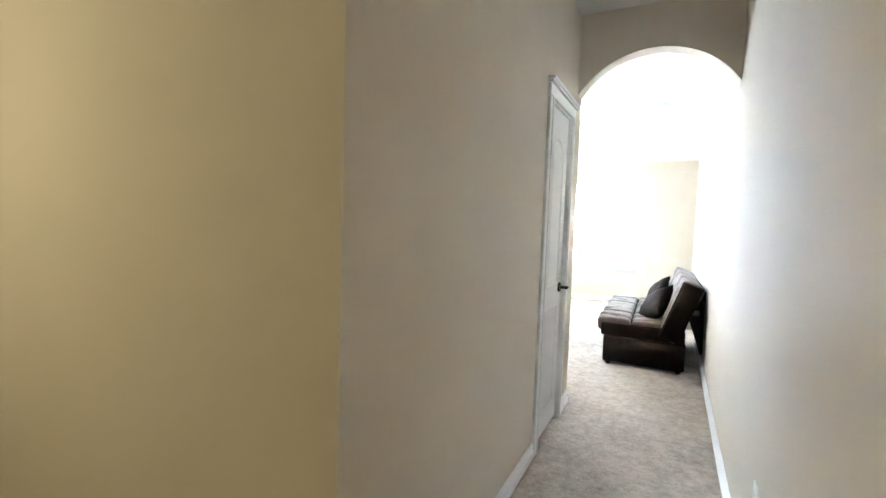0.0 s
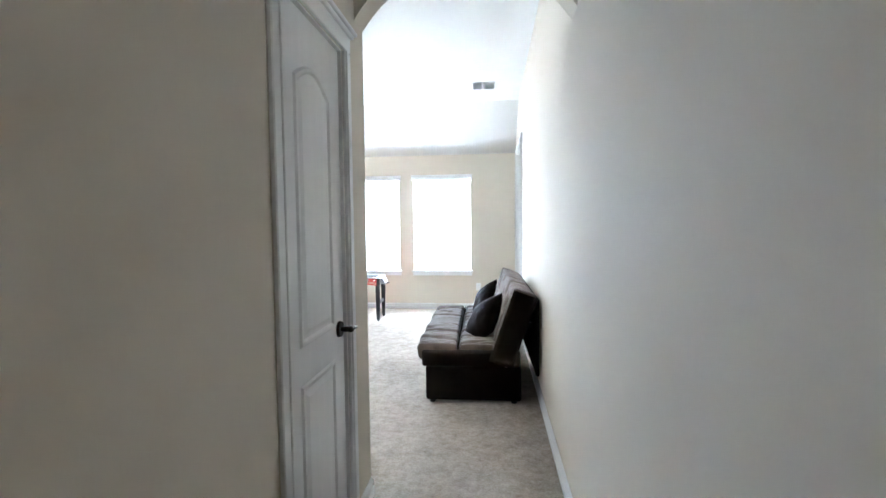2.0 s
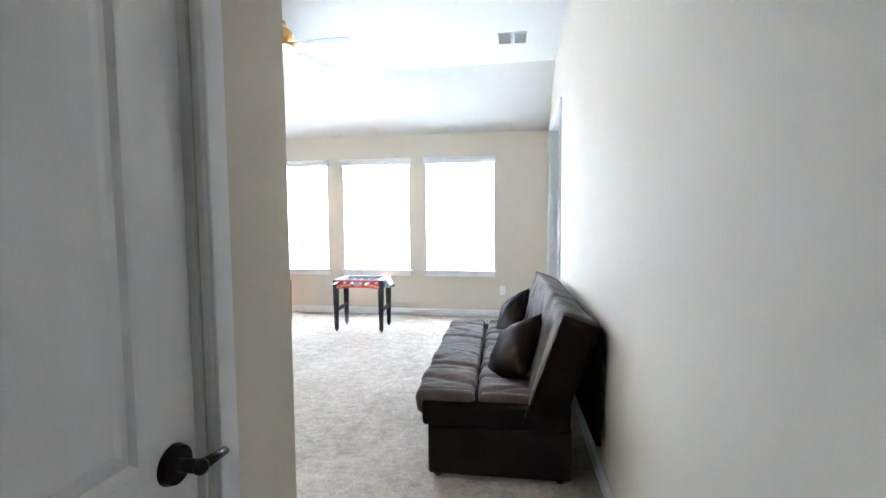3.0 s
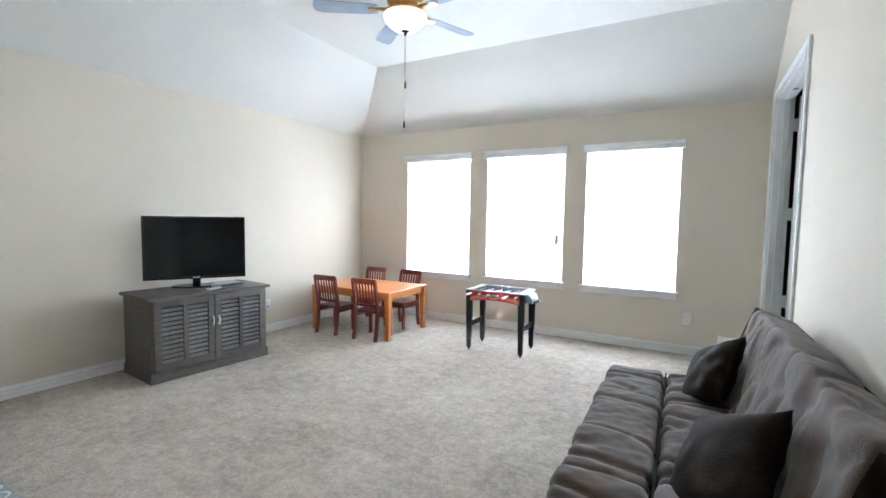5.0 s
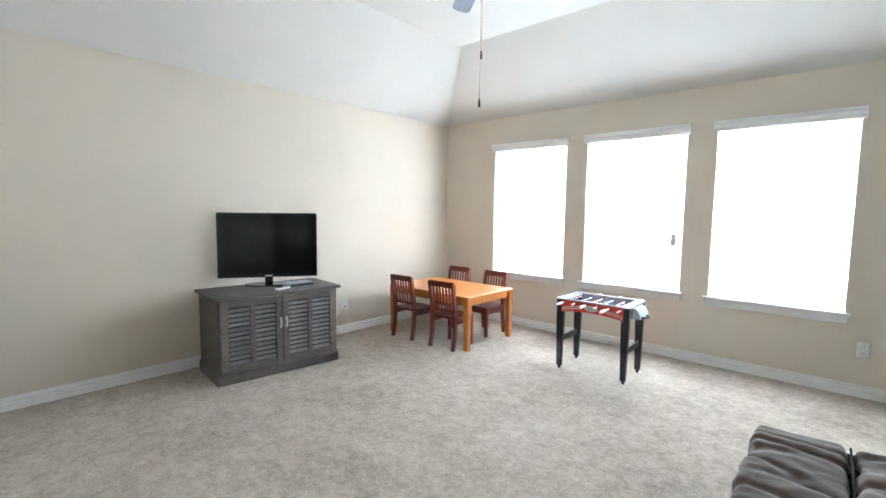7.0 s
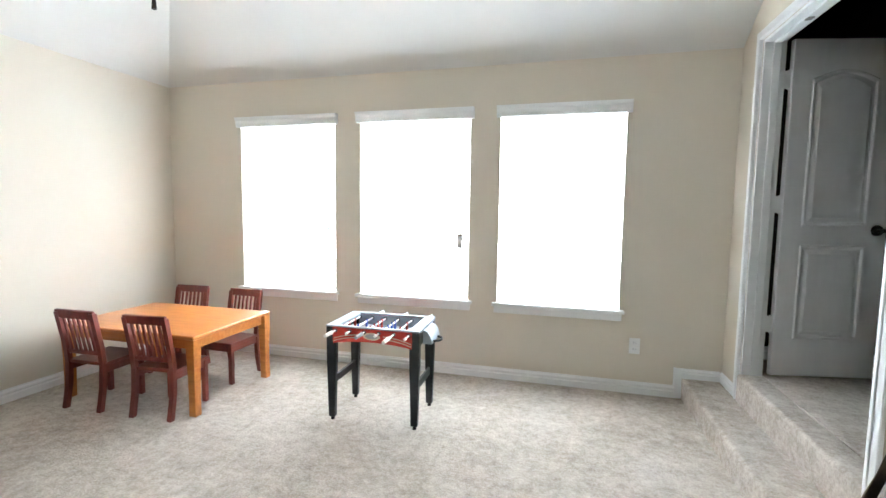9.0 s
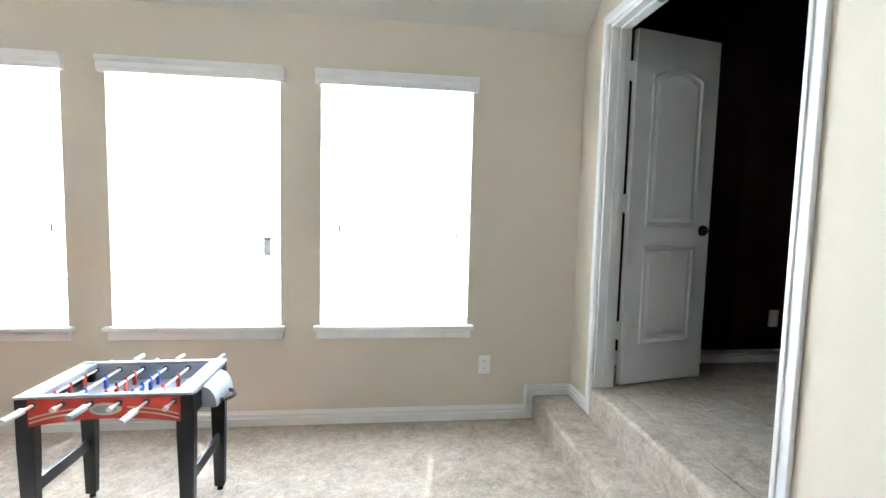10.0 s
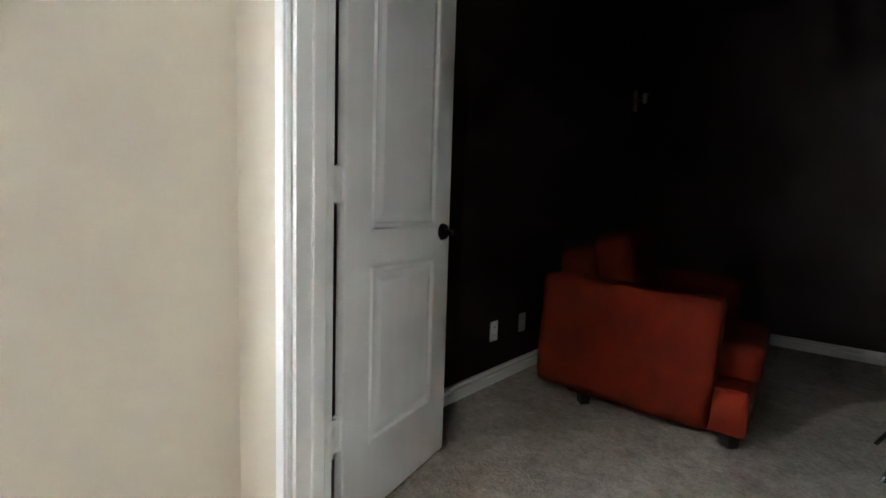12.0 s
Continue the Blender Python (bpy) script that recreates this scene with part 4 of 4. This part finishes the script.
for k in range(6):
    x = -0.235 + k * 0.094
    z = zt - 0.022
    s = -1 if k % 2 == 0 else 1
    sh = random.uniform(-0.03, 0.03)
    rod = part("rod", cy(0.0055, 0.0055, (x, -hy - 0.075 + sh, z), (x, hy + 0.075 + sh, z), 12), M_WHITEPL, fo, "pale steel rod with players")
    part("handle", cy(0.0125, 0.0105, (x, s * (hy + 0.07) + sh, z), (x, s * (hy + 0.155) + sh, z), 14), M_GREYPL if k % 4 else M_WHITEPL, rod)
    part("rod_cap", cy(0.009, 0.009, (x, -s * (hy + 0.075) + sh, z), (x, -s * (hy + 0.092) + sh, z), 12), M_WHITEPL, rod)
    part("bearing", cy(0.012, 0.012, (x, -hy - 0.015, z), (x, -hy + 0.014, z), 14), M_BLACK, rod)
    part("bearing", cy(0.012, 0.012, (x, hy - 0.014, z), (x, hy + 0.015, z), 14), M_BLACK, rod)
    n = (3, 2, 4, 4, 2, 3)[k]
    for j in range(n):
        yy = (j - (n - 1) / 2) * 0.27 / n
        bm = bx(x - 0.006, x + 0.006, yy - 0.008, yy + 0.008, z - 0.045, z + 0.007, bevel=0.002)
        cyl(bm, 0.006, 0.004, (x, yy, z + 0.007), (x, yy, z + 0.016), 10)
        part("player", bm, M_BLUEPL if k % 2 else M_RED, rod)
# ball return and cup holder at one end
bm = bmesh.new()
arc = [(0.0, 0.0), (0.0, 0.085)] + [(0.055 * math.sin(a * math.pi / 16), 0.085 * math.cos(a * math.pi / 16)) for a in range(1, 9)]
prism(bm, arc, Matrix(((1, 0, 0, hx - 0.003), (0, 0, 1, -0.10), (0, 1, 0, zb + 0.008), (0, 0, 0, 1))), 0.20)
part("ball_return", bm, M_GREYPL, fo, "grey-blue plastic ball chute")
bm = bmesh.new()
for a in range(24):
    t0, t1 = a * math.tau / 24, (a + 1) * math.tau / 24
    cyl(bm, 0.008, 0.008, (hx + 0.045 + 0.045 * math.cos(t0), 0.055 * math.sin(t0), zb + 0.018), (hx + 0.045 + 0.045 * math.cos(t1), 0.055 * math.sin(t1), zb + 0.018), 8)
part("cup_ring", bm, M_BLACK, fo, "black cup holder ring", True)


# ---- wire rack with toys, and fabric storage box ----
rk = thing("wire_rack", pose(-3.08, 3.745, 0), "black metal wire shelving rack against the wall", "shelf")
for sx in (-0.37, 0.37):
    for sy in (-0.2, 0.2):
        po = part("post", cy(0.0125, 0.0125, (sx, sy, 0), (sx, sy, 0.89), 14), M_BLACKMETAL, rk)
        for z in (0.10, 0.43, 0.80):
            part("collar", cy(0.018, 0.015, (sx, sy, z - 0.02), (sx, sy, z + 0.02), 14), M_BLACKMETAL, po)
deck = None
for z in (0.10, 0.43, 0.80):
    bm = bmesh.new()
    for dz in (0, -0.03):
        for s in (-1, 1):
            cyl(bm, 0.003, 0.003, (-0.37, s * 0.2, z + dz), (0.37, s * 0.2, z + dz), 8)
            cyl(bm, 0.003, 0.003, (s * 0.37, -0.2, z + dz), (s * 0.37, 0.2, z + dz), 8)
    shelf = part("wire_shelf", bm, M_BLACKMETAL, rk, "black wire shelf")
    if deck is None:
        deck = part("deck_wire", cy(0.0018, 0.0018, (0, -0.2, 0), (0, 0.2, 0), 6), M_BLACKMETAL, shelf)
        deck.matrix_basis = pose(-0.34, 0, z + 0.003)
        strut = part("edge_wire", cy(0.002, 0.002, (0.37, 0, 0), (0.37, 0, -0.03), 6), M_BLACKMETAL, shelf)
        strut.matrix_basis = pose(0, -0.18, z)
    else:
        again(deck, "deck_wire", shelf, pose(-0.34, 0, z + 0.003))
        again(strut, "edge_wire", shelf, pose(0, -0.18, z))
    for k in range(1, 14):
        again(deck, "deck_wire", shelf, pose(-0.34 + k * 0.0523, 0, z + 0.003))
    for k in range(1, 9):
        again(strut, "edge_wire", shelf, pose(0, -0.18 + k * 0.045, z))
bn = thing("toy_bin", pose(-2.86, 3.765, 0.435), "white plastic toy bin with tan box inside", "bin")
bm = bx(-0.12, 0.12, -0.16, 0.16, 0.0, 0.15, bevel=0.012, seg=2)
part("tub", bm, M_WHITEPL, bn)
part("lid_rim", bx(-0.13, 0.13, -0.17, 0.17, 0.13, 0.152, bevel=0.004), M_WHITEPL, bn)
part("box", bx(-0.09, 0.09, -0.13, 0.13, 0.152, 0.20, bevel=0.004), M_TAN, bn)
tt = thing("toy_tube", pose(-2.82, 3.785, 0.288), "bright blue plastic toy tube with purple end", "toy")
part("tube", cy(0.036, 0.036, (0.0, -0.22, 0), (0.02, 0.16, 0), 20), M_CYAN, tt, smooth=False)
part("tube_end", cy(0.034, 0.028, (0.02, 0.16, 0), (0.023, 0.23, 0), 20), M_BLUEPL, tt)
tk = thing("toy_block", pose(-2.80, 3.745, 0.106), "yellow plastic toy block on the lower shelf", "toy")
bm = bx(-0.07, 0.07, -0.09, 0.09, 0, 0.13, bevel=0.012, seg=2)
part("block", bm, M_YELLOW, tk)
for sy in (-0.045, 0.045):
    part("stud", cy(0.022, 0.022, (0, sy, 0.13), (0, sy, 0.145), 16), M_YELLOW, tk)
tw = thing("folded_blanket", pose(-2.92, 3.765, 0.805), "folded white and pale blue blanket on the rack", "blanket")
for k in range(3):
    l = part("fold", soft_box(0.30 - 0.02 * k, 0.30, 0.06, 0.028, (10, 10, 4), 0.01, 0.01, (9, 9, 6), k * 2.0), M_WHITEFAB, tw, smooth=True)
    l.matrix_basis = pose(0, 0, 0.03 + 0.058 * k, 0, 0, 4 * k)
ot = thing("storage_box", pose(-1.68, 3.77, 0), "grey fabric storage box with white lattice print", "storage box")
part("body", bx(-0.32, 0.32, -0.20, 0.20, 0.0, 0.24, bevel=0.012, seg=2), M_GREYFAB, ot)
part("lid", bx(-0.325, 0.325, -0.205, 0.205, 0.241, 0.30, bevel=0.012, seg=2), M_GREYFAB, ot)
ring_bm = bmesh.new()
for a in range(16):
    t0, t1 = a * math.tau / 16, (a + 1) * math.tau / 16
    vs = [ring_bm.verts.new((r * math.cos(t), r * 1.25 * math.sin(t), 0)) for r, t in ((0.030, t0), (0.037, t0), (0.037, t1), (0.030, t1))]
    ring_bm.faces.new(vs)
bmesh.ops.remove_doubles(ring_bm, verts=ring_bm.verts, dist=0.0003)
rg = None
for i in range(8):
    for j in range(4):
        m = pose(-0.27 + i * 0.077, -0.14 + j * 0.093, 0.3012)
        if rg is None:
            rg = part("printed_ring", ring_bm, M_WHITEFAB, ot)
            rg.matrix_basis = m
        else:
            again(rg, "printed_ring", ot, m)


# ---- dark room things ----
ac = thing("armchair", pose(2.625, 7.975, DZ0, 0, 0, 3), "red upholstered armchair on dark block feet", "armchair")
# local: side face at x = 0, back near y = 0, front towards -y
part("frame", bx(0.03, 0.93, -0.78, 0.02, 0.06, 0.27, bevel=0.02, seg=3), M_REDSOFA, ac)
for x in (0.0, 0.80):
    a = part("arm", soft_box(0.17, 0.84, 0.60, 0.035, (6, 16, 12), 0.0, 0.006, (5, 5, 5), x), M_REDSOFA, ac, smooth=True)
    a.matrix_basis = pose(x + 0.085, -0.235, 0.37, 2.0)
s = part("seat_cushion", soft_box(0.62, 0.70, 0.17, 0.03, (14, 14, 6), 0.012, 0.008, (4, 4, 4), 2.0), M_REDSOFA, ac, smooth=True)
s.matrix_basis = pose(0.485, -0.46, 0.355)
s = part("backrest", soft_box(0.64, 0.20, 0.62, 0.06, (14, 6, 12), 0.0, 0.008, (4, 4, 4), 4.0), M_REDSOFA, ac, smooth=True)
s.matrix_basis = pose(0.485, 0.04, 0.50, -6)
s = part("back_cushion", soft_box(0.60, 0.20, 0.50, 0.08, (14, 6, 12), 0.0, 0.012, (4, 4, 4), 6.0), M_REDSOFA, ac, smooth=True)
s.matrix_basis = pose(0.47, -0.14, 0.66, -10)
for x in (0.08, 0.88):
    for y in (-0.72, -0.06):
        part("foot", cy(0.032, 0.040, (x, y, 0), (x, y, 0.065), 4), M_BLACK, ac)

st = thing("side_table", pose(3.06, 6.57, DZ0), "wrought iron side table with pale top", "side table")
part("top", cy(0.22, 0.22, (0, 0, 0.385), (0, 0, 0.400), 40), M_TAN, st)
for k in range(4):
    a = math.radians(45 + 90 * k + 90)
    c, s_ = math.cos(a), math.sin(a)
    bm = bmesh.new()
    pts = [(0.28, 0.0), (0.20, 0.14), (0.13, 0.24), (0.17, 0.32), (0.23, 0.387)]
    for (ra, za), (rb, zb_) in zip(pts, pts[1:]):
        cyl(bm, 0.009, 0.009, (ra * c, ra * s_, za), (rb * c, rb * s_, zb_), 8)
    part("leg", bm, M_BLACKMETAL, st)
bm = bmesh.new()
for k in range(24):
    a, b = k * math.tau / 24, (k + 1) * math.tau / 24
    cyl(bm, 0.007, 0.007, (0.17 * math.cos(a), 0.17 * math.sin(a), 0.18), (0.17 * math.cos(b), 0.17 * math.sin(b), 0.18), 6)
part("brace_ring", bm, M_BLACKMETAL, st)
sc = thing("wall_sconce", pose(4.60, 8.42, 2.32), "small unlit metal wall sconce on dark wall", "wall lamp")
part("backplate", bx(-0.04, 0.04, -0.015, 0, -0.09, 0.09, bevel=0.005), M_BRASS, sc)
part("arm", cy(0.008, 0.008, (0, -0.012, 0), (0, -0.09, 0.0), 10), M_BRASS, sc)
part("shade", lathe([(0.018, -0.03), (0.028, 0.05), (0.026, 0.05), (0.016, -0.026)], 20), M_HINGE, sc).matrix_basis = pose(0, -0.09, 0)
